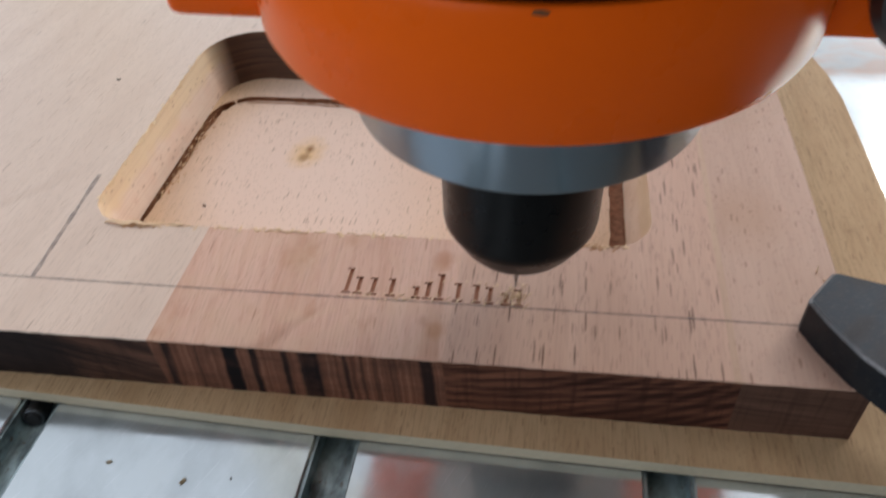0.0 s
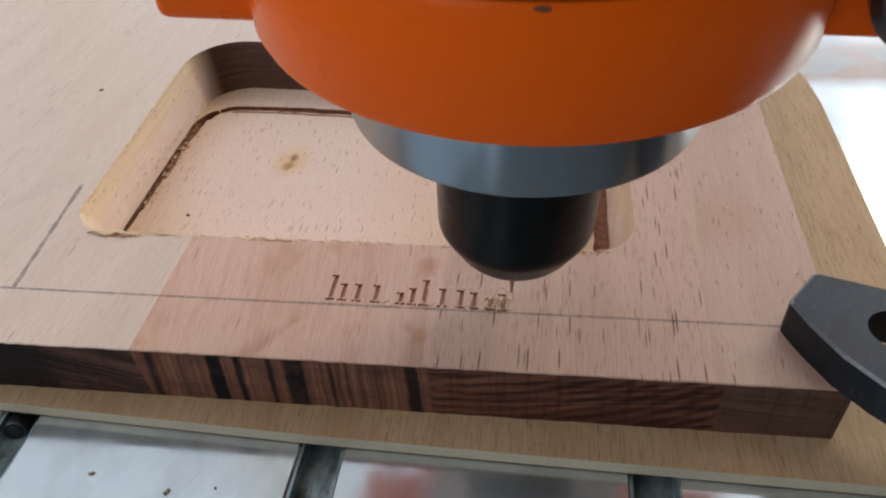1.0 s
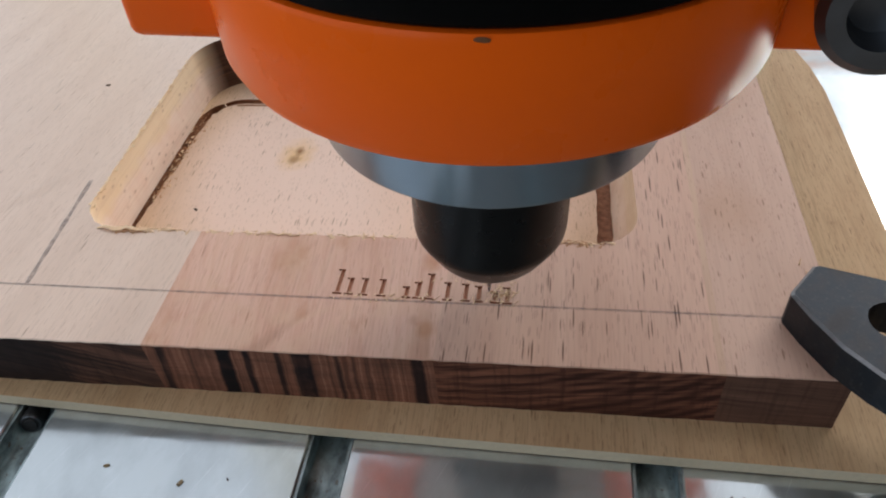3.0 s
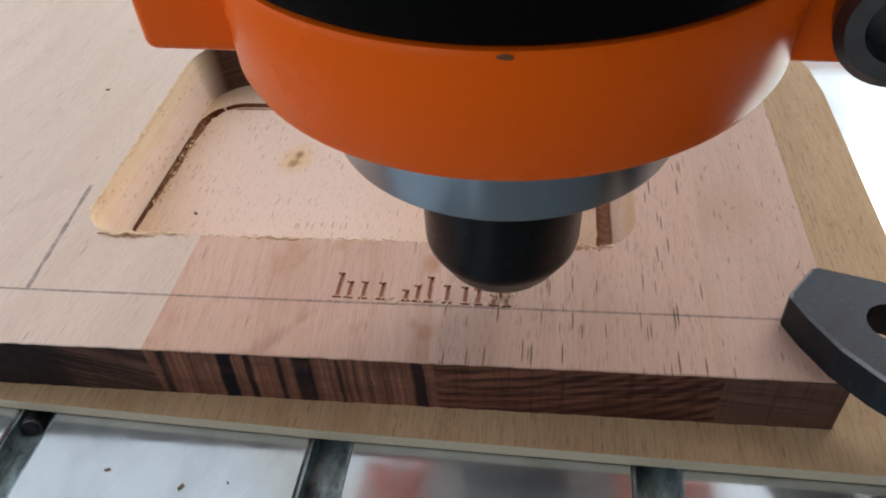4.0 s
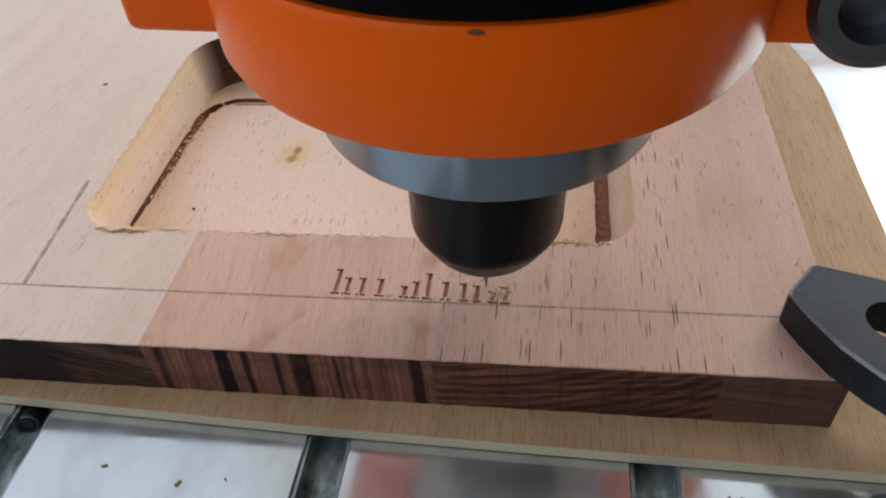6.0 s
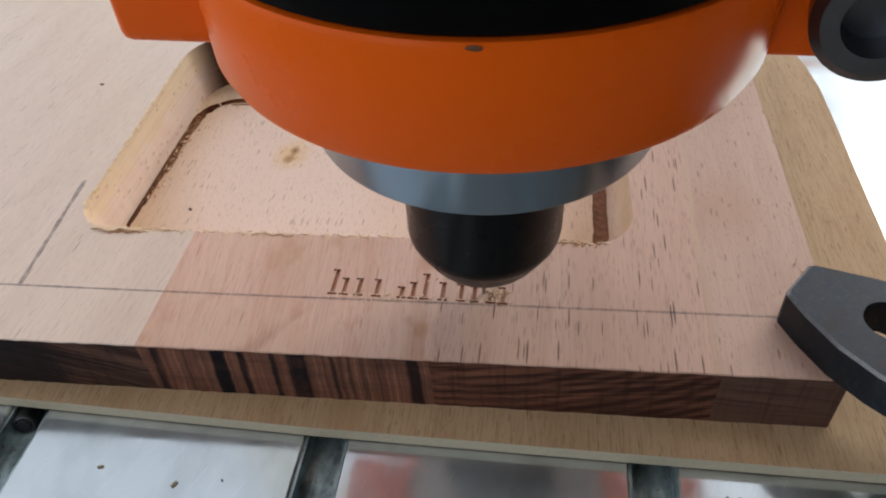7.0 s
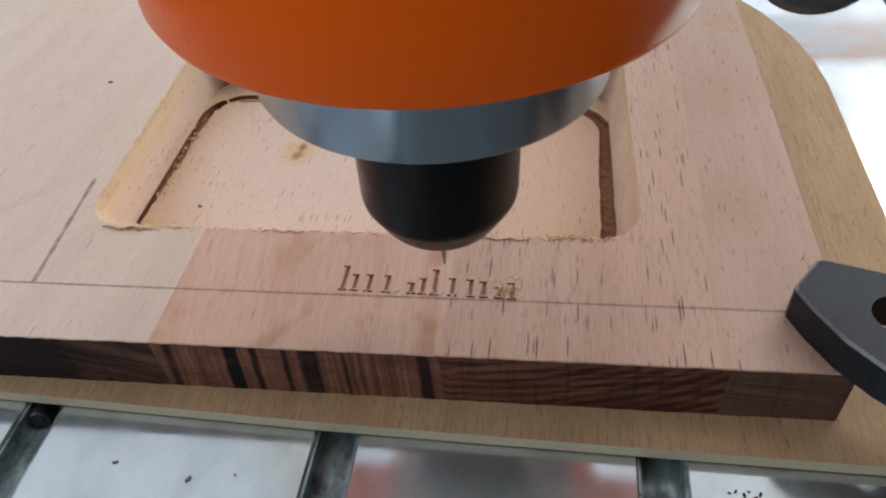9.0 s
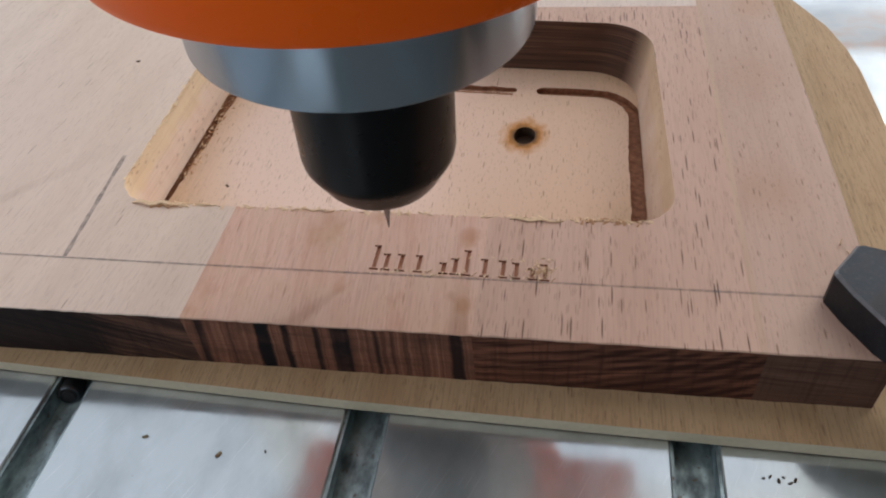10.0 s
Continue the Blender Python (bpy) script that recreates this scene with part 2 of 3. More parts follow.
M_END_RIGHT = burnt_end("end_grain_arched", (0.26, 0.105, 0.064), (0.048, 0.019, 0.014), 0.75, 99, 0.38, 0.68, 0.9, (8, 52, 2.0))
M_END_EDGE = burnt_end("end_grain_brown", (0.18, 0.094, 0.066), (0.085, 0.044, 0.032), 0.8, 84, 0.35, 0.7)


def cut_wood():
    """Milled walls of the opening: pale where the grain runs along the wall, scorched where the cutter met end grain."""
    n = Nodes("milled_beech")
    lines = n.noise(n.coords(0.03, 0.03, 2.2), 1.0, 4, 0.6)
    blot = n.noise(n.coords(0.14, 0.14, 0.14), 1.0, 3)
    side = n.mix((0.94, 0.76, 0.64), (0.92, 0.71, 0.59), n.ramp(blot, (0.4, 0.0), (0.6, 1.0)))
    top = n.node("SeparateXYZ")
    n.link(n.coords(1, 1, 1), top.inputs[0])
    side = n.mix(side, (0.95, 0.76, 0.50), n.math("MULTIPLY", n.ramp(n.math("ADD", n.math("MULTIPLY", top.outputs["Z"], 0.1), n.math("MULTIPLY", blot, 0.5)), (0.8, 0.0), (1.1, 1.0)), 0.7))
    side = n.mix(side, (0.40, 0.22, 0.12), n.math("MULTIPLY", n.ramp(lines, (0.5, 0.0), (0.75, 1.0)), 0.3))
    # the far side wall was left browner by the cutter
    burn = n.math("MULTIPLY", n.math("GREATER_THAN", top.outputs["X"], 0.0), n.math("ADD", 0.36, n.math("MULTIPLY", blot, 0.6)))
    side = n.mix(side, (0.52, 0.32, 0.19), burn)
    v = n.voronoi(n.coords(0.9, 0.5, 1.1))
    pick = n.node("SeparateColor")
    n.link(v.outputs["Color"], pick.inputs[0])
    speck = n.math("MULTIPLY", n.ramp(v.outputs["Distance"], (0.12, 1.0), (0.4, 0.0)), n.math("LESS_THAN", pick.outputs[0], 0.2))
    side = n.mix(side, (0.36, 0.19, 0.09), n.math("MULTIPLY", speck, 0.45))
    end = n.ramp(lines, (0.35, (0.035, 0.016, 0.009)), (0.6, (0.11, 0.05, 0.028)), (0.75, (0.19, 0.095, 0.052)))
    end = n.mix(end, (0.07, 0.03, 0.016), n.math("MULTIPLY", n.ramp(blot, (0.45, 0.0), (0.7, 1.0)), 0.6))
    g = n.node("NewGeometry")
    sep = n.node("SeparateXYZ")
    n.link(g.outputs["Normal"], sep.inputs[0])
    across = n.ramp(n.math("MULTIPLY", sep.outputs["Y"], -1.0), (0.12, 0.0), (0.68, 1.0))
    return n.done(n.mix(side, end, across), 0.6, bump=lines, depth=0.12, spec=0.3)


def scorched():
    n = Nodes("scorched_slot")
    blot = n.noise(n.coords(0.9, 0.9, 0.9), 1.0, 4)
    return n.done(n.ramp(blot, (0.3, (0.20, 0.085, 0.045)), (0.55, (0.31, 0.14, 0.075)), (0.75, (0.42, 0.21, 0.115))), 0.7, bump=blot, depth=0.08, spec=0.2)


def plain(name, colour, rough, metal=0.0, spec=0.5, scale=0.8, vary=0.15, bump=0.0):
    n = Nodes(name)
    f = n.noise(n.coords(scale, scale, scale), 1.0, 4)
    g = n.noise(n.coords(scale * 7, scale * 7, scale * 7), 1.0, 3)
    base = n.mix(tuple(c * (1 - vary) for c in colour), tuple(min(1, c * (1 + vary)) for c in colour), n.math("ADD", n.math("MULTIPLY", f, 0.7), n.math("MULTIPLY", g, 0.3)))
    return n.done(base, n.ramp(f, (0.3, max(0.03, rough - 0.06)), (0.7, rough + 0.06)), metal, g if bump else None, bump or 0.01, spec)


def aluminium():
    """Milled aluminium bed: bright and fairly smooth, brushed along y, scratched and slightly stained."""
    n = Nodes("milled_aluminium")
    brush = n.noise(n.coords(2.5, 0.05, 1), 1.0, 4, 0.6)
    stain = n.noise(n.coords(0.09, 0.05, 0.05), 1.0, 5, 0.6)
    wear = n.noise(n.coords(0.22, 0.13, 0.1, shift=(7, 3, 0)), 1.0, 3, 0.5, 0.3)
    scr = n.noise(n.coords(5, 0.10, 1, (0, 0, 24)), 1.0, 2)
    pits = n.noise(n.coords(1.6, 1.6, 1.6), 1.0, 4, 0.7)
    base = n.mix((0.66, 0.71, 0.725), (0.50, 0.54, 0.555), n.ramp(stain, (0.4, 0.0), (0.7, 1.0)))
    base = n.mix(base, (0.86, 0.89, 0.90), n.math("MULTIPLY", n.ramp(scr, (0.66, 0.0), (0.74, 1.0)), 0.6))
    base = n.mix(base, (0.25, 0.25, 0.24), n.math("MULTIPLY", n.ramp(pits, (0.68, 0.0), (0.78, 1.0)), 0.5))
    n.done(base, n.math("ADD", n.math("MULTIPLY", brush, 0.10), n.ramp(wear, (0.35, 0.03), (0.68, 0.12))), 1.0, brush, 0.004)
    dull = n.node("BsdfPrincipled", Roughness=0.65, Metallic=1.0)
    n.link(base, dull.inputs["Base Color"])
    mix = n.node("MixShader", Fac=0.36)
    n.link(n.bsdf.outputs[0], mix.inputs[1])
    n.link(dull.outputs[0], mix.inputs[2])
    # greyish reflection of a window edge, painted matt behind the spoil board
    at = n.node("SeparateXYZ")
    n.link(n.coords(1, 1, 1), at.inputs[0])
    cloud = n.noise(n.coords(0.06, 0.09, 0.05, shift=(2.5, 1, 0)), 1.0, 3)
    u = n.math("ADD", n.math("MULTIPLY", n.math("SUBTRACT", at.outputs["Y"], 85), 0.025), n.math("MULTIPLY", n.math("SUBTRACT", cloud, 0.5), 0.25))
    patch = n.math("MULTIPLY", n.ramp(u, (0.12, 0.0), (0.3, 0.9), (0.66, 0.7), (0.88, 0.0)), n.math("GREATER_THAN", at.outputs["X"], 60))
    band_bsdf = n.node("BsdfPrincipled", Roughness=0.75)
    n.link(n.ramp(cloud, (0.38, (0.48, 0.53, 0.60)), (0.55, (0.62, 0.62, 0.63)), (0.68, (0.66, 0.50, 0.44))), band_bsdf.inputs["Base Color"])
    with_band = n.node("MixShader")
    n.link(patch, with_band.inputs[0])
    n.link(mix.outputs[0], with_band.inputs[1])
    n.link(band_bsdf.outputs[0], with_band.inputs[2])
    n.link(with_band.outputs[0], n.t.nodes["Material Output"].inputs["Surface"])
    return n.mat


def slot_metal():
    """Dull bluish metal in the slots, grimy, with rust spots."""
    n = Nodes("slot_dull_metal")
    f = n.noise(n.coords(0.35, 0.2, 0.35), 1.0, 4, 0.6)
    g = n.noise(n.coords(0.8, 0.6, 0.8, shift=(4, 2, 1)), 1.0, 4, 0.6)
    base = n.mix((0.48, 0.60, 0.62), (0.17, 0.21, 0.22), n.ramp(f, (0.38, 0.0), (0.66, 1.0)))
    base = n.mix(base, (0.16, 0.075, 0.03), n.math("MULTIPLY", n.ramp(g, (0.62, 0.0), (0.72, 1.0)), 0.85))
    base = n.mix(base, (0.02, 0.02, 0.02), n.math("MULTIPLY", n.ramp(g, (0.25, 1.0), (0.34, 0.0)), 0.8))
    return n.done(base, n.ramp(f, (0.3, 0.38), (0.7, 0.6)), 0.65, g, 0.08)


def blued_steel():
    n = Nodes("dark_steel")
    f = n.noise(n.coords(0.25, 0.25, 0.25), 1.0, 4, 0.6)
    g = n.noise(n.coords(1.5, 1.5, 1.5), 1.0, 5, 0.7)
    base = n.mix((0.019, 0.024, 0.032), (0.034, 0.034, 0.038), n.ramp(f, (0.40, 0.0), (0.60, 1.0)))
    base = n.mix(base, (0.10, 0.10, 0.10), n.math("MULTIPLY", n.ramp(g, (0.55, 0.0), (0.75, 1.0)), 0.5))
    return n.done(base, n.ramp(f, (0.3, 0.40), (0.7, 0.58)), 0.75, g, 0.04)


def turned_steel():
    """Bright lathe-turned steel: fine grooves round the axis stretch its reflections upright."""
    n = Nodes("turned_steel")
    grooves = n.noise(n.coords(0.03, 0.03, 9.0), 1.0, 3)
    cloud = n.noise(n.coords(0.12, 0.12, 0.05), 1.0, 3)
    n.done(n.mix((0.27, 0.325, 0.385), (0.36, 0.42, 0.48), cloud), n.ramp(grooves, (0.3, 0.235), (0.7, 0.265)), 1.0)
    n.bsdf.inputs["Anisotropic"].default_value = 0.75
    n.bsdf.inputs["Anisotropic Rotation"].default_value = 0.25
    round_z = n.t.nodes.new("ShaderNodeTangent")
    round_z.direction_type, round_z.axis = "RADIAL", "Z"
    n.link(round_z.outputs[0], n.bsdf.inputs["Tangent"])
    return n.mat


M_MILLED, M_SCORCH = cut_wood(), scorched()
M_GROOVE = plain("engraved_brown", (0.42, 0.19, 0.11), 0.7, scale=2.0, vary=0.35)
M_PLY_EDGE = plain("plywood_edge", (0.60, 0.52, 0.38), 0.7, scale=1.2, vary=0.22, bump=0.06)
M_ALU = aluminium()
M_SLOT = slot_metal()
M_ORANGE = plain("orange_enamel", (0.98, 0.138, 0.005), 0.3, 0.0, 0.14, 0.12, 0.05)
M_STEEL = turned_steel()
M_NUT = plain("black_oxide", (0.005, 0.0052, 0.006), 0.30, 0.0, 0.16, 0.3, 0.2)
M_BODY = plain("black_plastic", (0.002, 0.002, 0.0022), 0.6, 0.0, 0.06, 0.5, 0.2)
M_BIT = plain("carbide", (0.30, 0.30, 0.32), 0.3, 1.0)
M_CLAMP = blued_steel()
M_WORN = plain("worn_steel_edge", (0.24, 0.24, 0.245), 0.4, 0.8, scale=1.5, vary=0.4)
M_BOLT = plain("zinc_dark", (0.11, 0.12, 0.135), 0.35, 0.9, 0.5, 0.6, 0.2)
M_SOCKET = plain("socket_black", (0.02, 0.02, 0.022), 0.6)
M_DULL = plain("grimy_screw", (0.16, 0.06, 0.02), 0.7)
M_CHIP = plain("wood_chip", (0.74, 0.53, 0.34), 0.8, scale=2, vary=0.25)
M_PALE = plain("pale_fibre", (0.86, 0.65, 0.42), 0.8, scale=2, vary=0.2)
M_TORN = plain("torn_brown", (0.50, 0.27, 0.14), 0.8, scale=2, vary=0.25)
M_DARK_CHIP_GAP = plain("dark_chip_and_gap", (0.30, 0.22, 0.12), 0.8, scale=2, vary=0.25)
M_BURN = plain("burn_mark", (0.05, 0.025, 0.012), 0.8, scale=1, vary=0.4)
# dark grey for unseen walls, so that little light bounces back
M_SHADE = plain("bounce_cutting_grey", (0.20, 0.195, 0.19), 0.8, scale=0.004, vary=0.06)
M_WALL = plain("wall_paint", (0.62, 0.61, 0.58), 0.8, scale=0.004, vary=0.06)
M_BENCH = plain("bench_board", (0.30, 0.24, 0.18), 0.7, scale=0.01, vary=0.15)


# ---------------------------------------------------------------- mesh tools
def mesh_object(name, bm, material, parent=None, smooth=False):
    me = bpy.data.meshes.new(name)
    bmesh.ops.recalc_face_normals(bm, faces=bm.faces)
    bm.to_mesh(me)
    bm.free()
    for m in material if isinstance(material, (list, tuple)) else [material]:
        me.materials.append(m)
    if smooth:
        me.polygons.foreach_set("use_smooth", [True] * len(me.polygons))
        me.set_sharp_from_angle(angle=radians(35))
    ob = new(name, me)
    ob.parent = parent
    return ob


def part(name, bm, material, parent, label="", smooth=False):
    ob = mesh_object(name, bm, material, parent, smooth)
    return tagged(ob, label) if label else ob


def V(x, y, z):
    return Vector((x * MM, y * MM, z * MM))


def box_into(bm, x0, x1, y0, y1, z0, z1, bevel=0.0, segments=2):
    r = bmesh.ops.create_cube(bm, size=1.0)
    for v in r["verts"]:
        v.co = V(x0 + (v.co.x + 0.5) * (x1 - x0), y0 + (v.co.y + 0.5) * (y1 - y0), z0 + (v.co.z + 0.5) * (z1 - z0))
    if bevel:
        edges = list({e for v in r["verts"] for e in v.link_edges})
        bmesh.ops.bevel(bm, geom=edges, offset=bevel * MM, segments=segments, affect="EDGES", profile=0.5)


def lathe(profile, segments=96):
    """A turned body round z from (radius, height) pairs."""
    bm = bmesh.new()
    rings = []
    for r, z in profile:
        if r < 1e-6:
            rings.append([bm.verts.new(V(0, 0, z))])
        else:
            rings.append([bm.verts.new(V(r * math.cos(a), r * math.sin(a), z)) for a in (2 * math.pi * i / segments for i in range(segments))])
    for a, b in zip(rings, rings[1:]):
        for i in range(segments):
            j = (i + 1) % segments
            if len(a) == 1 and len(b) == 1:
                continue
            if len(a) == 1:
                bm.faces.new((a[0], b[j], b[i]))
            elif len(b) == 1:
                bm.faces.new((a[i], a[j], b[0]))
            else:
                bm.faces.new((a[i], a[j], b[j], b[i]))
    return bm


def rounded_poly(corners, radii, steps=12):
    """A counter-clockwise outline with rounded corners."""
    out = []
    n = len(corners)
    for i, r in enumerate(radii):
        a, b, c = Vector(corners[i - 1]), Vector(corners[i]), Vector(corners[(i + 1) % n])
        u, w = (a - b).normalized(), (c - b).normalized()
        half = u.angle(w) / 2
        mid = b + (u + w).normalized() * (r / math.sin(half))
        p, q = b + u * (r / math.tan(half)), b + w * (r / math.tan(half))
        a0, a1 = math.atan2(p.y - mid.y, p.x - mid.x), math.atan2(q.y - mid.y, q.x - mid.x)
        if a1 < a0:
            a1 += 2 * math.pi
        out += [(mid.x + r * math.cos(a0 + (a1 - a0) * k / steps), mid.y + r * math.sin(a0 + (a1 - a0) * k / steps)) for k in range(steps + 1)]
    return out


def stroke(points, width, rag=0.0, seed=1, caps=5, start=1.0):
    """The outline of a round-ended slot along a line of points; start: its width at the first point, as a share."""
    rng = random.Random(seed)
    pts = [Vector(p) for p in points]
    left, right = [], []
    for i, p in enumerate(pts):
        d = (pts[min(i + 1, len(pts) - 1)] - pts[max(i - 1, 0)]).normalized()
        nrm = Vector((-d.y, d.x))
        half = width / 2 * (start + (1 - start) * min(1, 2.0 * i / len(pts)))
        left.append(p + nrm * (half + rng.uniform(-rag, rag)))
        right.append(p - nrm * (half + rng.uniform(-rag, rag) * (0.3 + 0.7 * half * 2 / width)))
    d0, d1 = (pts[0] - pts[1]).normalized(), (pts[-1] - pts[-2]).normalized()

    def cap(c, d, half):
        a0 = math.atan2(d.y, d.x) - math.pi / 2
        return [c + Vector((math.cos(a0 + math.pi * k / caps), math.sin(a0 + math.pi * k / caps))) * half for k in range(1, caps)]

    return [tuple(p) for p in right + cap(pts[-1], d1, width / 2) + left[::-1] + cap(pts[0], d0, width / 2 * start)]


def dense(points, step):
    out = []
    for a, b in zip(points, points[1:]):
        n = max(1, int((Vector(b) - Vector(a)).length / step))
        out += [tuple(Vector(a).lerp(Vector(b), i / n)) for i in range(n)]
    return out + [points[-1]]


def arc(cx, cy, r, a0, a1, n=8):
    return [(cx + r * math.cos(radians(a0 + (a1 - a0) * i / n)), cy + r * math.sin(radians(a0 + (a1 - a0) * i / n))) for i in range(n + 1)]


def inset(loop, d):
    """A counter-clockwise outline moved inwards by d."""
    out = []
    n = len(loop)
    for i in range(n):
        a, b, c = Vector(loop[i - 1]), Vector(loop[i]), Vector(loop[(i + 1) % n])
        u, w = (b - a).normalized(), (c - b).normalized()
        m = Vector((-u.y - w.y, u.x + w.x)).normalized()
        out.append(tuple(b + m * d / max(0.3, m.dot(Vector((-u.y, u.x))))))
    return out


def ragged(loop, foot, rag, seed=3):
    """Both outlines split finely in step; the upper one torn a little by rag(x, y)."""
    rng = random.Random(seed)
    up, down = [], []
    for i in range(len(loop)):
        a, b = Vector(loop[i]), Vector(loop[(i + 1) % len(loop)])
        c, d = Vector(foot[i]), Vector(foot[(i + 1) % len(foot)])
        n = max(1, int((b - a).length / 0.9))
        for k in range(n):
            p = a.lerp(b, k / n)
            r = rag(p.x, p.y)
            up.append((p.x + rng.uniform(-r, r), p.y + rng.uniform(-r, r)))
            down.append(tuple(c.lerp(d, k / n)))
    return up, down


def slab(outer, z_top, z_bottom, through=(), blind=(), rim_top=None, lip=0.0):
    """A board with the outline outer, openings cut through it and blind recesses (loop, depth, slot).
    Material slots: 0 top and bottom, 1 outer edge, 2 walls of openings."""
    bm = bmesh.new()

    def ring(loop, z):
        return [bm.verts.new(V(x, y, z)) for x, y in loop]

    def edges(vs):
        return [bm.edges.new((a, b)) for a, b in zip(vs, vs[1:] + vs[:1])]

    def wall(a, b, index):
        for i in range(len(a)):
            j = (i + 1) % len(a)
            bm.faces.new((a[i], a[j], b[j], b[i])).material_index = index

    top_o, bot_o = ring(rim_top or outer, z_top), ring(outer, z_bottom)
    te, be = edges(top_o), edges(bot_o)
    opens, blinds = [], []
    for loop, foot in through:
        a, b = ring(loop, z_top), ring(foot, z_bottom)
        te += edges(a)
        be += edges(b)
        opens.append((a, b))
    for loop, depth, index in blind:
        a = ring(loop, z_top)
        te += edges(a)
        blinds.append((a, ring(loop, z_top - depth), index))
    for es, nz in ((te, 1), (be, -1)):
        bmesh.ops.triangle_fill(bm, use_beauty=True, use_dissolve=False, edges=es, normal=(0, 0, nz))
    if rim_top:
        mid = ring(outer, z_top - lip)
        wall(top_o, mid, 4)
        wall(mid, bot_o, 1)
    else:
        wall(top_o, bot_o, 1)
    for a, b in opens:
        wall(a, b, 2)
    for a, b, index in blinds:
        wall(a, b, index)
        fe = [bm.edges.get((p, q)) or bm.edges.new((p, q)) for p, q in zip(b, b[1:] + b[:1])]
        for g in bmesh.ops.triangle_fill(bm, use_beauty=True, use_dissolve=False, edges=fe, normal=(0, 0, 1))["geom"]:
            if isinstance(g, bmesh.types.BMFace):
                g.material_index = index
    return bm


# ---------------------------------------------------------------- the room
def room():
    x0, x1, y0, y1, z0, z1 = -1000, 1900, -1300, 1300, -45, 2950

    def wall(name, label, boxes, paint=M_WALL):
        bm = bmesh.new()
        for b in boxes:
            box_into(bm, *b)
        return tagged(mesh_object(name, bm, paint), label, "wall", kind="structure")

    t = 120
    wx0, wx1, wz0, wz1 = -960, 900, 120, 2800
    wall("wall_north", "plain light painted wall with two window openings", [
        (x0 - t, wx0, y1, y1 + t, z0, z1), (wx1, 1050, y1, y1 + t, z0, z1), (1750, x1 + t, y1, y1 + t, z0, z1), (1050, 1750, y1, y1 + t, z0, wz0), (1050, 1750, y1, y1 + t, 1880, z1), (wx0, wx1, y1, y1 + t, z0, wz0), (wx0, wx1, y1, y1 + t, wz1, z1)])
    wall("wall_west", "plain light painted wall with a wide window opening", [
        (x0 - t, x0, y0, -1150, z0, z1), (x0 - t, x0, 1240, y1, z0, z1), (x0 - t, x0, -1150, 1240, z0, 130), (x0 - t, x0, -1150, 1240, 2800, z1)])
    # east and south walls are out of view, darkened to hold back bounced light
    wall("wall_east", "unseen wall, dark to keep bounced light low", [(x1, x1 + t, y0, y1, z0, z1)], M_SHADE)
    wall("wall_south", "unseen wall with a window opening, dark to keep bounced light low", [
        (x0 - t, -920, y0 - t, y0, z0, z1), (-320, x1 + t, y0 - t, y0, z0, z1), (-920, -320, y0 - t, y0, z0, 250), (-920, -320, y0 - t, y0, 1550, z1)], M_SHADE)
    # unseen ceiling, its hole added only for the overhead fill lamp
    bm = bmesh.new()
    for a in ((x0 - t, 550, y0 - t, y1 + t), (1350, x1 + t, y0 - t, y1 + t), (550, 1350, y0 - t, 450), (550, 1350, 1250, y1 + t)):
        box_into(bm, *a, z1, z1 + t)
    tagged(mesh_object("ceiling", bm, M_WALL), "unseen light painted ceiling, opened for the added overhead fill lamp", "ceiling", kind="structure")
    bm = bmesh.new()
    box_into(bm, x0, x1, y0, y1, z0 - 40, z0)
    tagged(mesh_object("ground", bm, M_BENCH), "brown board surface under the machine bed", "surface", kind="structure")


room()

# ---------------------------------------------------------------- the machine bed
BED_TOP, BED_LOW = -14.1, -45.0
SLOT_X = [-165, -115, -65.4, -13.1, 36.5]
SLOT_W = 7.0


def machine_bed():
    bed = tagged(new("machine_bed"), "milled aluminium machine bed with dark T-slots", "machine bed")
    bed.location = V(0, 0, BED_LOW)
    edges = [-190.0] + [e for x in SLOT_X for e in (x - SLOT_W / 2, x + SLOT_W / 2)] + [104.8, 107.2, 165.0]
    for i in range(0, len(edges), 2):
        bm = bmesh.new()
        box_into(bm, edges[i], edges[i + 1], -150, 420, BED_TOP - BED_LOW - 3.6, BED_TOP - BED_LOW, 0.25, 1)
        part("rail", bm, M_ALU, bed)
    bm = bmesh.new()
    box_into(bm, -190, 165, -150, 420, 0, BED_TOP - BED_LOW - 3.6)
    part("base", bm, M_SLOT, bed, "dark base below the slots")
    for x in SLOT_X:
        for s in (-1, 1):
            bm = bmesh.new()
            xi = x + s * SLOT_W / 2
            box_into(bm, min(xi, xi - s * 0.5), max(xi, xi - s * 0.5), -149, 419, BED_TOP - BED_LOW - 3.59, BED_TOP - BED_LOW - 0.5)
            part("slot_side", bm, M_SLOT, bed, "dull greenish slot side")


machine_bed()


def slot_nut():
    thing = tagged(new("slot_nut"), "dark steel slot nut with a grey rim in the bed slot", "nut")
    thing.matrix_world = pose(-66.4 * MM, -17.6 * MM, (BED_TOP - 3.6 + 1.5) * MM, 74, 0, 18)
    part("barrel", lathe([(0, 0.3), (1.0, 0.3), (1.1, 0.0), (1.6, 0.0), (1.85, -0.3), (1.9, -4.0), (0, -4.0)], 32), M_SOCKET, thing, "", True)
    part("rim", lathe([(1.4, 0.02), (1.45, 0.1), (1.62, 0.1), (1.72, -0.08)], 32), M_BOLT, thing, "grey worn rim", True)


slot_nut()

# ---------------------------------------------------------------- spoil board
PLY_TOP, PLY_LOW = -11.4, BED_TOP


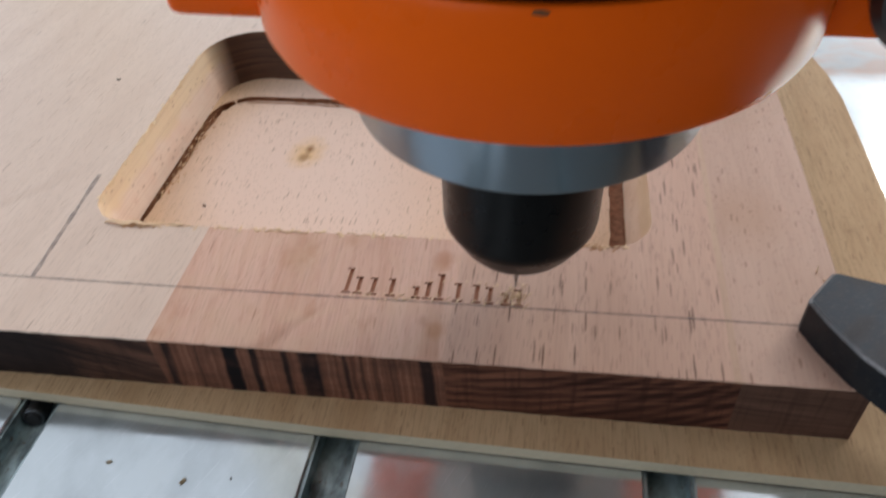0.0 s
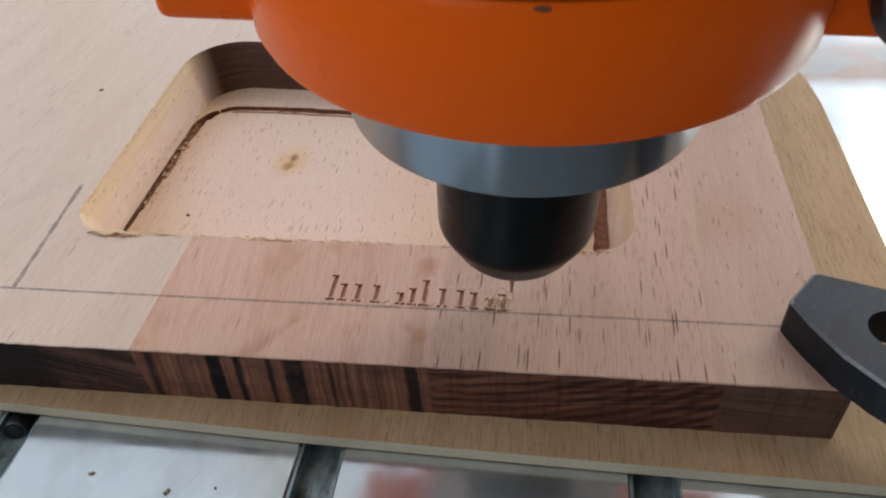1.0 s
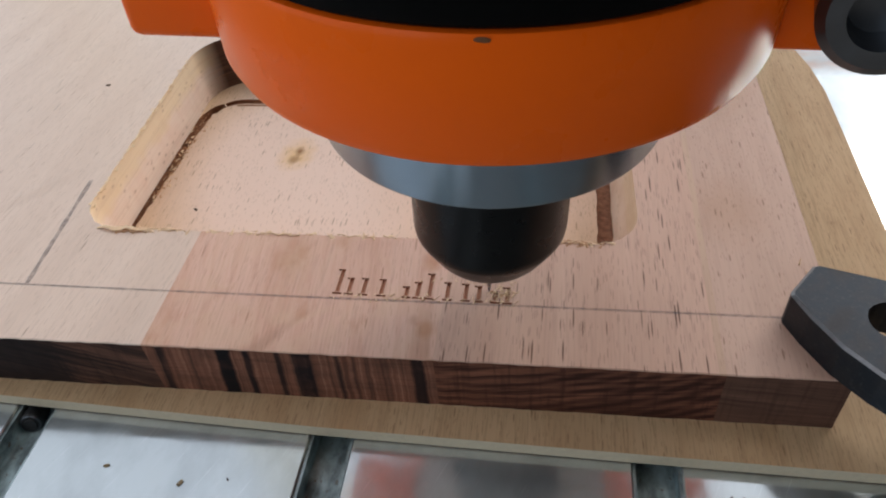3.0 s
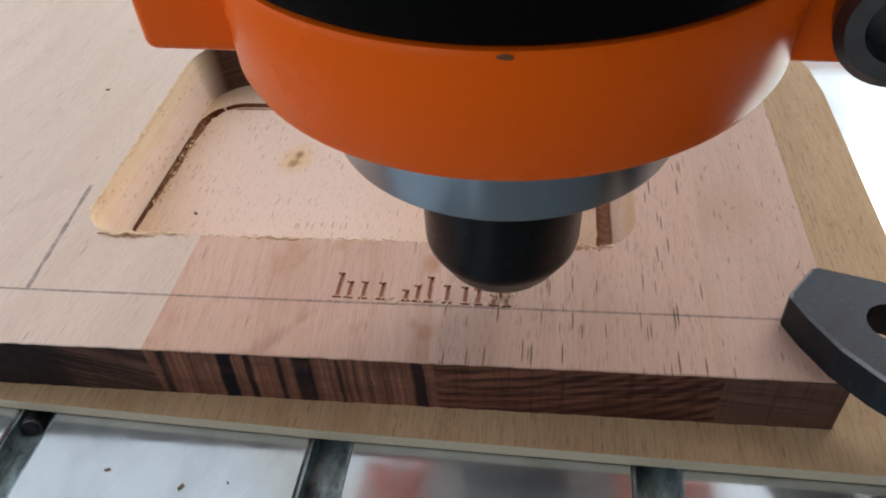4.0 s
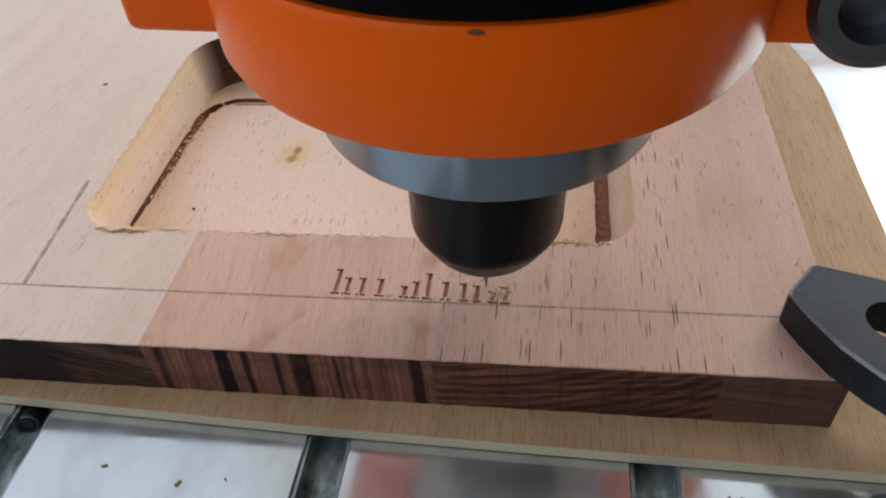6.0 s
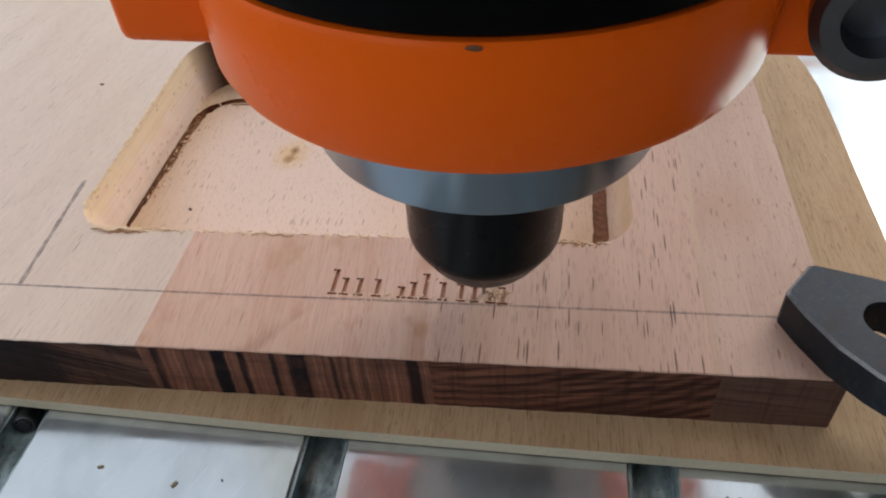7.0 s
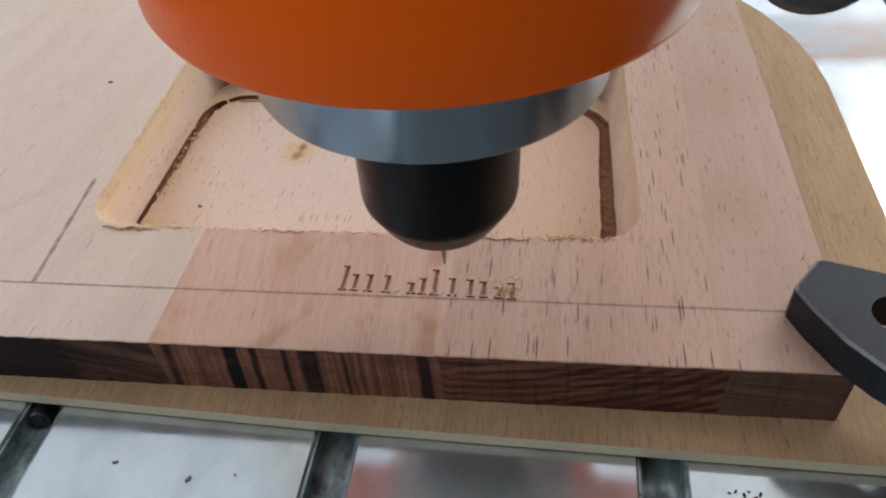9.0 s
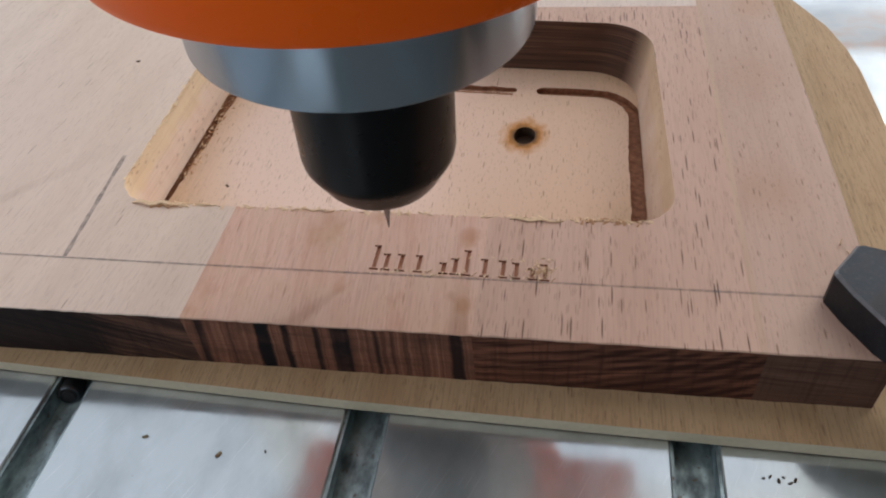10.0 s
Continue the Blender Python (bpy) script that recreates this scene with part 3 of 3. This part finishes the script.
def spoil_board():
    thing = tagged(new("spoil_board"), "yellowish beech plywood spoil board lying on the metal bed", "board")
    thing.location = V(0, 0, PLY_LOW)
    z = PLY_TOP - PLY_LOW
    outer = [(-150, -12.6), (-70.7, -15.3), (-14.8, -16.9), (39.1, -17.5), (80.4, -17.8), (80.2, 79.2), (79.2, 89.2), (76.9, 99.8), (71.4, 113.4), (64.3, 125.4), (50, 136), (-150, 140)]
    w = 2.6
    left = dense([(-66.6, 20.7), (-66.5, 40), (-66.2, 63.0)], 1.7) + arc(-56.8, 64.6, 9.5, 172, 132, 5)
    faint = arc(-56.8, 64.6, 9.5, 122, 96, 3) + dense([(-49, 73.9), (-30.4, 72.6), (2.5, 70.2)], 1.4)
    fainter = [(x, y - 1.7) for x, y in faint[2:]]
    right = [(9.5, 69.9), (16.0, 69.6)] + arc(20.5, 59.6, 9.6, 88, 4, 9) + dense([(29.9, 50.5), (29.9, 20.7)], 1.2)
    loops = [(stroke(left, w * 0.85, 0.42, 3, start=0.45), 2.0), (stroke(faint, 2.2, 0.2, 7), 0.9), (stroke(fainter, 0.7, 0.1, 9), 0.08), (stroke(right, w * 1.1, 0.14, 5), 1.4)]
    hole = [(6.6 + 2.35 * math.cos(a), 52.7 + 3.1 * math.sin(a)) for a in (2 * math.pi * k / 20 for k in range(20))]
    bm = slab(outer, z, 0.28, [], [(*l, 3) for l in loops] + [(hole, 2.3, 2)])
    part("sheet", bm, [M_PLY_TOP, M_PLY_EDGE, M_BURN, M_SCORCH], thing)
    # dark recessed strip added to draw the shadow line between sheet and bed
    bm = slab(inset(outer, 0.7), 0.28, 0.0)
    part("shadow_gap", bm, [M_DARK_CHIP_GAP, M_DARK_CHIP_GAP], thing, "brown recessed strip drawing the shadow gap under the sheet")


spoil_board()

# ---------------------------------------------------------------- engraved board
SEAMS = [-42.5, 3.6, 43.7, 44.7]
STAVE_MATS = [(M_STAVE_LEFT, M_END_LEFT), (M_STAVE_MID, M_END_MID), (M_STAVE_RIGHT, M_END_RIGHT), (M_STAVE_STREAK, M_END_RIGHT), (M_STAVE_EDGE, M_END_EDGE)]


def bar(x0, x1, y0, y1):
    lean = -0.02
    return [(x0, y0 + lean * x0), (x1, y0 + lean * x1), (x1, y1 + lean * x1), (x0, y1 + lean * x0)]


def engraving():
    """Rows of plain engraved bars, upright strokes on short feet."""
    loops = []
    for x, top in ((-13.9, 6.0), (-12.0, 4.2), (-9.6, 4.3), (-6.6, 4.3), (-2.5, 3.0), (-0.7, 4.1), (1.2, 6.1), (4.1, 4.4), (7.0, 4.3), (9.1, 4.0), (11.7, 3.0), (13.6, 4.0)):
        loops.append(bar(x - 0.34, x + 0.34, 0.98, top))
        loops.append(bar(x - 0.85, x - 0.42, top - 0.42, top))
        loops.append(bar(x - 0.75, x + 0.75, 0.42, 0.82))
    return [(l, 0.4, 3) for l in loops]


def engraved_board():
    thing = tagged(new("engraved_board"), "edge-glued beech board with a rounded opening and engraved bars", "board")
    thing.location = V(0, 0, PLY_TOP)
    h = -PLY_TOP
    rng = random.Random(5)
    front = [(x, -11.9 + 0.012 * (x + 70) * 0.7 + rng.uniform(-0.07, 0.07)) for x in [-150 + 211.2 * i / 150 for i in range(151)]]
    rest = [(61.3, 40), (61.0, 66), (60.6, 92), (60.3, 118), (-150, 118)]
    rim = [(x, y + 0.1 + rng.uniform(0.0, 0.14)) for x, y in front]
    opening = rounded_poly([(-67.6, 14.4), (34.6, 14.2), (33.1, 79.7), (-70.2, 88.2)], (8.5, 7.5, 11.5, 12))
    foot = rounded_poly([(-66.9, 15.0), (31.7, 14.8), (30.7, 77.7), (-67.7, 84.6)], (8.5, 7.5, 12, 10.5))
    opening, foot = ragged(opening, foot, lambda x, y: 0.14 if x < -56 and y < 74 else 0.12 if y < 18 else 0.03)
    bm = slab(front + rest, h, 0.0, [(opening, foot)], engraving(), rim + [(x - 0.2 if x > 0 else x, y) for x, y in rest], 0.16)
    for x in SEAMS:
        bmesh.ops.bisect_plane(bm, geom=bm.verts[:] + bm.edges[:] + bm.faces[:], plane_co=V(x, 0, 0), plane_no=(1, 0, 0))
    bmesh.ops.bisect_plane(bm, geom=bm.verts[:] + bm.edges[:] + bm.faces[:], plane_co=V(0, 88.3, 0), plane_no=(0, 1, 0))
    limits = [-1e4] + SEAMS + [1e4]
    back = [None, (M_STAVE_EDGE, M_END_EDGE), (M_STAVE_LEFT, M_END_LEFT), None, None]
    for i, (top, end) in enumerate(STAVE_MATS):
        for far in (False, True):
            if far and not back[i]:
                continue
            piece = bm.copy()
            edge = 48 if i == 1 else 88.3
            gone = []
            for f in piece.faces:
                c = f.calc_center_median() / MM
                if not limits[i] < c.x < limits[i + 1] or (back[i] and (c.y > edge) != far):
                    gone.append(f)
            bmesh.ops.delete(piece, geom=gone, context="FACES")
            a, b = back[i] if far else (top, end)
            part("stave", piece, [a, b, M_MILLED, M_GROOVE, a], thing, smooth=True)
    bm.free()
    return thing


BOARD = engraved_board()


# ---------------------------------------------------------------- clamp
def strap_clamp():
    thing = tagged(new("strap_clamp"), "dark steel strap clamp pressing on the board corner", "clamp")
    thing.matrix_world = pose(55.7 * MM, 2.45 * MM, 0.0, 0, 0, -37.5)
    # along local x: a blunt nose, sides that spread by 20 degrees, then parallel
    out = [(0, -3.3), (0.4, -4.0), (4, -6.0), (9.4, -8.3), (15, -9.5), (22, -10), (60, -10), (60, 10), (22, 9.8), (15, 8.8), (8.2, 6.9), (0.6, 4.0), (0, 3.3)]
    slot = stroke([(12.5, 0.2), (34, 0.2)], 6.6, caps=12)
    bm = slab(out, 6.1, 0.0, [(slot, slot)], (), inset(out, 0.4), 0.4)
    part("strap", bm, [M_CLAMP, M_CLAMP, M_CLAMP, M_CLAMP, M_WORN], thing)
    # unseen stud, washer, nut and heel block, added to deepen the clamp's shadow
    stud = lathe([(0, -30.0), (3.0, -30.0), (3.0, 24.0), (2.4, 24.8), (0, 24.8)], 24)
    stud.transform(pose(29.5 * MM, 0.2 * MM, 0))
    part("stud", stud, M_BOLT, thing, "dark zinc-plated threaded stud, added out of view", True)
    washer = lathe([(3.2, 6.1), (8.5, 6.1), (8.8, 6.4), (8.8, 7.7), (8.5, 8.0), (3.2, 8.0)], 32)
    washer.transform(pose(29.5 * MM, 0.2 * MM, 0))
    part("washer", washer, M_BOLT, thing, "grey steel washer, added out of view", True)
    hexagon = lathe([(3.0, 8.0), (6.6, 8.0), (7.4, 8.6), (7.4, 15.4), (6.6, 16.0), (3.0, 16.0)], 6)
    hexagon.transform(pose(29.5 * MM, 0.2 * MM, 0))
    part("nut", hexagon, M_BOLT, thing, "dark hexagon nut, added out of view")
    bm = bmesh.new()
    box_into(bm, 48, 60, -9.5, 9.5, BED_TOP, 0.0, 0.5)
    part("heel_block", bm, M_CLAMP, thing, "dark steel block under the heel, added out of view")


strap_clamp()

# ---------------------------------------------------------------- pencil lines, splinters, chips
def pencil(name, low, high):
    n = Nodes(name)
    f = n.noise(n.coords(0.9, 0.9, 0.9), 1.0, 4)
    n.done((0.11, 0.095, 0.11), 0.5)
    clear = n.node("BsdfTransparent")
    mix = n.node("MixShader")
    n.link(n.ramp(f, (0.3, low), (0.7, high)), mix.inputs[0])
    n.link(clear.outputs[0], mix.inputs[1])
    n.link(n.bsdf.outputs[0], mix.inputs[2])
    n.link(mix.outputs[0], n.t.nodes["Material Output"].inputs["Surface"])
    return n.mat


M_FAINT = pencil("pencil_line", 0.15, 0.5)
M_FAINTER = pencil("pencil_smear", 0.15, 0.5)


def line_strip(points, width, z):
    bm = bmesh.new()
    row = []
    for i, p in enumerate(points):
        d = (Vector(points[min(i + 1, len(points) - 1)]) - Vector(points[max(i - 1, 0)])).normalized()
        w = width * (0.8 + 0.4 * noise.noise(Vector((p[0] * 0.3, p[1] * 0.3, 0)))) / 2
        row.append([bm.verts.new(V(p[0] - d.y * w * s, p[1] + d.x * w * s, z)) for s in (1, -1)])
    for a, b in zip(row, row[1:]):
        bm.faces.new((a[0], a[1], b[1], b[0]))
    return bm


part("pencil_line", line_strip([(x, 0.15 * math.sin(x * 0.03) - 0.15) for x in range(-148, 57, 2)], 0.55, -PLY_TOP + 0.03), M_FAINT, BOARD, "thin grey pencil line")
part("pencil_line", line_strip([(-69.0 - 0.085 * y + 0.02 * math.sin(y), y) for y in range(0, 29)], 1.1, -PLY_TOP + 0.03), M_FAINTER, BOARD, "thin grey pencil line")


def slivers(places, seed, size=(0.25, 1.0)):
    """Small torn fibres: thin wedges lying about the given (x, y, z, heading)."""
    rng = random.Random(seed)
    bm = bmesh.new()
    for x, y, z, head in places:
        ln = rng.uniform(*size)
        w, h = ln * rng.uniform(0.1, 0.28), rng.uniform(0.05, 0.22)
        a = radians(head + rng.uniform(-35, 35))
        d, n = Vector((math.cos(a), math.sin(a), 0)), Vector((-math.sin(a), math.cos(a), 0))
        c = Vector((x, y, z))
        lift = Vector((0, 0, rng.uniform(0, 0.3) * ln))
        p = [bm.verts.new(q * MM) for q in (c - d * ln / 2 + n * w, c - d * ln / 2 - n * w, c - d * ln / 2 + Vector((0, 0, h)), c + d * ln / 2 + lift)]
        for f in ((0, 1, 2), (0, 3, 1), (1, 3, 2), (2, 3, 0)):
            bm.faces.new([p[k] for k in f])
    return bm


def splinter(x0, x1, y, lift, width):
    """A lifted flap of torn wood along the edge of the cut."""
    bm = bmesh.new()
    n = 9
    row = []
    for i in range(n):
        u = i / (n - 1)
        w = width * (0.35 + math.sin(math.pi * min(1, u * 1.15)) * 0.65) * (1 + 0.25 * math.sin(i * 2.3))
        yy = y + 0.25 * math.sin(i * 1.7) - 0.3 * u
        zz = -PLY_TOP + 0.02 + lift * math.sin(math.pi * u) * (0.6 + 0.4 * math.sin(i * 1.3))
        x = x0 + (x1 - x0) * u
        row.append([bm.verts.new(V(x, yy + w * a, zz + h)) for a, h in ((-0.5, 0.0), (0.5, 0.0), (0.4, 0.16), (-0.4, 0.12))])
    for a, b in zip(row, row[1:]):
        for k in range(4):
            bm.faces.new((a[k], a[(k + 1) % 4], b[(k + 1) % 4], b[k]))
    bm.faces.new(row[0])
    bm.faces.new(row[-1])
    return bm


part("splinter", splinter(-63.0, -53.0, 14.2, 0.9, 1.1), M_CHIP, BOARD, "pale lifted splinter")
part("splinter", splinter(7.0, 16.0, 13.9, 0.3, 0.6), M_CHIP, BOARD, "pale lifted splinter")
part("splinter", splinter(-30.0, -24.0, 14.2, 0.2, 0.35), M_CHIP, BOARD, "pale lifted splinter")


def fibres():
    rng = random.Random(11)
    top = -PLY_TOP
    edge = [(rng.uniform(-58, 30), 14.4 + rng.gauss(-0.05, 0.16), top - 0.05, rng.choice((0, 180, 90))) for _ in range(150)]
    edge += [(rng.uniform(-60, -47), 14.3 + rng.gauss(0, 0.3), top - 0.02, rng.choice((0, 180))) for _ in range(40)]
    ob = part("torn_fringe", slivers(edge, 2, (0.4, 1.8)), M_CHIP, BOARD, "pale torn wood fibres along the cut")
    tagged(ob, kind="stuff")
    brown = [(rng.gauss(25, 3.5), 14.2 + rng.gauss(0, 0.35), top - 0.05, rng.choice((0, 90, 180))) for _ in range(55)]
    ob = part("torn_fringe", slivers(brown, 4, (0.4, 1.5)), M_TORN, BOARD, "brown torn wood fibres along the cut")
    tagged(ob, kind="stuff")
    side = [(-67.7 - 0.035 * (y - 14.4) + rng.gauss(0.15, 0.25), y, top - abs(rng.gauss(0, 0.25)), rng.choice((80, 100, 260))) for y in [rng.uniform(20, 76) for _ in range(150)]]
    ob = part("torn_fringe", slivers(side, 21, (0.4, 1.5)), M_PALE, BOARD, "yellowish torn wood fibres along the side cut")
    tagged(ob, kind="stuff")
    pale = [(rng.gauss(-65.7, 0.9), rng.uniform(34, 66), 0.0, rng.choice((70, 90, 250)) + rng.uniform(-30, 30)) for _ in range(60)]
    ob = part("torn_fringe", slivers(pale, 23, (0.5, 1.4)), M_CHIP, BOARD, "pale torn fibres lying over the slot")
    tagged(ob, kind="stuff")
    under = [(rng.uniform(-59.5, -53), 13.6 + rng.gauss(0, 0.15), top, rng.choice((0, 180))) for _ in range(26)]
    ob = part("torn_fringe", slivers(under, 31, (0.6, 1.6)), M_TORN, BOARD, "brown torn fibres beside the lifted splinter")
    tagged(ob, kind="stuff")
    debris = [(rng.gauss(-65.9, 1.0), rng.uniform(36, 68), 0.02, rng.uniform(0, 360)) for _ in range(110)]
    ob = part("torn_fringe", slivers(debris, 8, (0.4, 1.1)), M_TORN, BOARD, "brown torn fibres along the slot")
    tagged(ob, kind="stuff")
    burr = [(rng.uniform(-15, 15), rng.choice((0.15, 0.4, 0.9, 4.3)) + rng.gauss(0.1, 0.25) - 0.02 * rng.uniform(-15, 15), top, rng.uniform(0, 360)) for _ in range(80)]
    burr += [(12.6 + rng.gauss(0, 1.1), 2.0 + rng.gauss(0, 1.0), top, rng.uniform(0, 360)) for _ in range(90)]
    ob = part("engraving_burr", slivers(burr, 6, (0.3, 0.9)), M_CHIP, BOARD, "pale burr and chips round the engraving")
    tagged(ob, kind="stuff")


fibres()


def chip(name, label, x, y, z, ln, material, turn=0.0, curl=0.3, thin=1.0):
    bm = bmesh.new()
    n = 5
    row = []
    for i in range(n):
        u = i / (n - 1) - 0.5
        w = thin * ln * (0.28 - 0.5 * u * u)
        zz = curl * ln * u * u * 2
        row.append([bm.verts.new(V(u * ln, s * w, zz + k)) for s, k in ((1, 0), (-1, 0), (-1, 0.14), (1, 0.14))])
    for a, b in zip(row, row[1:]):
        for k in range(4):
            bm.faces.new((a[k], a[(k + 1) % 4], b[(k + 1) % 4], b[k]))
    bm.faces.new(row[0])
    bm.faces.new(row[-1])
    ob = mesh_object(name, bm, material)
    ob.matrix_world = pose(x * MM, y * MM, z * MM, 0, 0, turn)
    return tagged(ob, label, "wood chip")


chip("wood_chip", "small brown wood chip lying on the metal bed", -47.7, -24.9, BED_TOP, 0.9, M_DARK_CHIP_GAP, 20)
chip("wood_chip", "small brown wood chip lying on the metal bed", -34.6, -26.7, BED_TOP, 1.1, M_DARK_CHIP_GAP, 60)
for speck, (sx, sy) in enumerate(((45.4, -22.0), (46.3, -21.7), (47.4, -22.2), (48.1, -21.6), (48.9, -22.4), (49.6, -21.9), (-27.4, -25.4))):
    chip("wood_chip", "tiny dark speck lying on the metal bed", sx, sy, BED_TOP, 0.45 + 0.12 * (speck % 3), M_BURN, 50 * speck, 0.2)
chip("wood_chip", "tiny dark wood speck lying on the board", -85.3, 63.2, 0.0, 1.0, M_BURN, 10, 0.1)
chip("wood_chip", "tiny dark wood speck on the spoil board", -54.8, 32.7, PLY_TOP, 0.9, M_BURN, -30, 0.1)
chip("wood_shaving", "pale curled shaving beside the clamp", 58.4, 11.2, 0.0, 1.2, M_CHIP, 70, 1.0, 0.35)
chip("wood_shaving", "thin pale shaving beside the clamp", 59.4, 9.2, 0.0, 1.3, M_CHIP, -50, 0.1, 0.22)

# ---------------------------------------------------------------- spindle
def spindle():
    thing = tagged(new("router_spindle"), "black router motor in an orange bracket with engraving bit", "router")
    part("engraving_bit", lathe([(0, 0), (0.12, 0.05), (0.9, 7.5), (1.58, 11.5), (1.58, 20)], 24), M_BIT, thing, "pointed grey engraving bit", True)
    part("collet_nut", lathe([(0, 11.2), (2.2, 11.2), (2.6, 10.7), (6.4, 10.2), (7.4, 10.4), (8.1, 10.9), (8.7, 11.7), (10.4, 14.7), (10.8, 15.5), (10.95, 16.6), (10.95, 37.0)], 96), M_NUT, thing, "smooth black collet nut", True)
    part("neck", lathe([(10.0, 36.2), (20.3, 35.8), (20.85, 36.0), (21.0, 36.4), (21.0, 52)], 128), M_STEEL, thing, "bright turned steel neck", True)
    bm = lathe([(20.6, 48.1), (28.4, 47.7), (29.2, 48.1), (29.7, 49.2), (29.9, 59.7), (29.6, 60.3), (27.0, 60.6)], 128)
    bracket = part("bracket", bm, M_ORANGE, thing, "glossy orange enamelled clamp bracket", True)
    bm = bmesh.new()
    box_into(bm, -39.4, -20.0, -9.0, 13, 47.4, 60.7, 1.3, 3)
    part("bracket_arm", bm, M_ORANGE, bracket, "", True)
    bm = bmesh.new()
    box_into(bm, 20.0, 44.0, -9.0, 13, 48.2, 61.6, 1.3, 3)
    part("bracket_arm", bm, M_ORANGE, bracket, "", True)
    bm = lathe([(0, 60.4), (29.0, 60.4), (29.7, 60.9), (30.0, 61.9), (30.0, 72), (31.5, 76), (32.5, 150), (26, 158), (0, 158)], 96)
    part("motor_body", bm, M_BODY, thing, "matt black motor housing", True)
    head = lathe([(0, 1.5), (2.9, 1.5), (3.0, 6.0), (4.6, 6.0), (5.5, 5.1), (5.5, 0), (3.0, 0), (3.0, -14)], 40)
    head.transform(pose(36.3 * MM, -9.0 * MM, 54.4 * MM, 84, 0, -14))
    part("clamp_screw", head, M_BOLT, thing, "dark grey socket head screw", True)
    spot = lathe([(0, 0.05), (0.3, 0.04), (0.38, 0.0)], 16)
    spot.transform(Matrix.Diagonal((1.7, 0.7, 1.0, 1.0)))
    spot.transform(pose(1.7 * MM, -29.78 * MM, 59.95 * MM, 90, 0, 0))
    part("set_screw", spot, M_DULL, thing, "tiny dark screw", True)
    return thing


router = spindle()


def motions():
    rows = [
        (0.0, 12.9, 4.4, 0.0), (0.2, 13.7, 4.2, -0.6), (0.3, 13.5, 3.9, -0.8), (0.5, 13.3, 4.5, 1.7), (0.7, 14.1, 2.6, 6.0), (0.9, 15.2, 1.4, 4.4),
        (1.0, 14.8, 3.4, 0.8), (1.2, 14.2, 3.0, -0.4), (1.5, 13.4, 2.8, -0.8), (2.0, 12.3, 4.5, -0.4), (2.5, 11.5, 3.6, 0.0), (3.0, 10.6, 2.8, -0.4),
        (3.5, 11.2, 2.3, -0.6), (4.0, 12.5, 2.2, -1.0), (4.5, 14.1, 2.5, -1.3), (5.0, 13.5, 3.3, -0.7), (5.5, 11.4, 4.2, 0.0), (6.2, 10.3, 3.5, -0.4),
        (7.0, 10.5, 2.3, -0.8), (7.5, 13.0, 2.3, -1.2), (8.0, 14.5, 1.0, 2.1), (8.5, 11.2, 3.4, 3.4), (9.0, 3.3, 2.1, 5.7), (9.5, -3.8, 1.6, 7.2),
        (10.0, -10.75, 3.3, 7.2),
    ]
    walk(router, [(t, pose(x * MM, y * MM, z * MM, 0, 2.7, 0)) for t, x, y, z in rows])


motions()
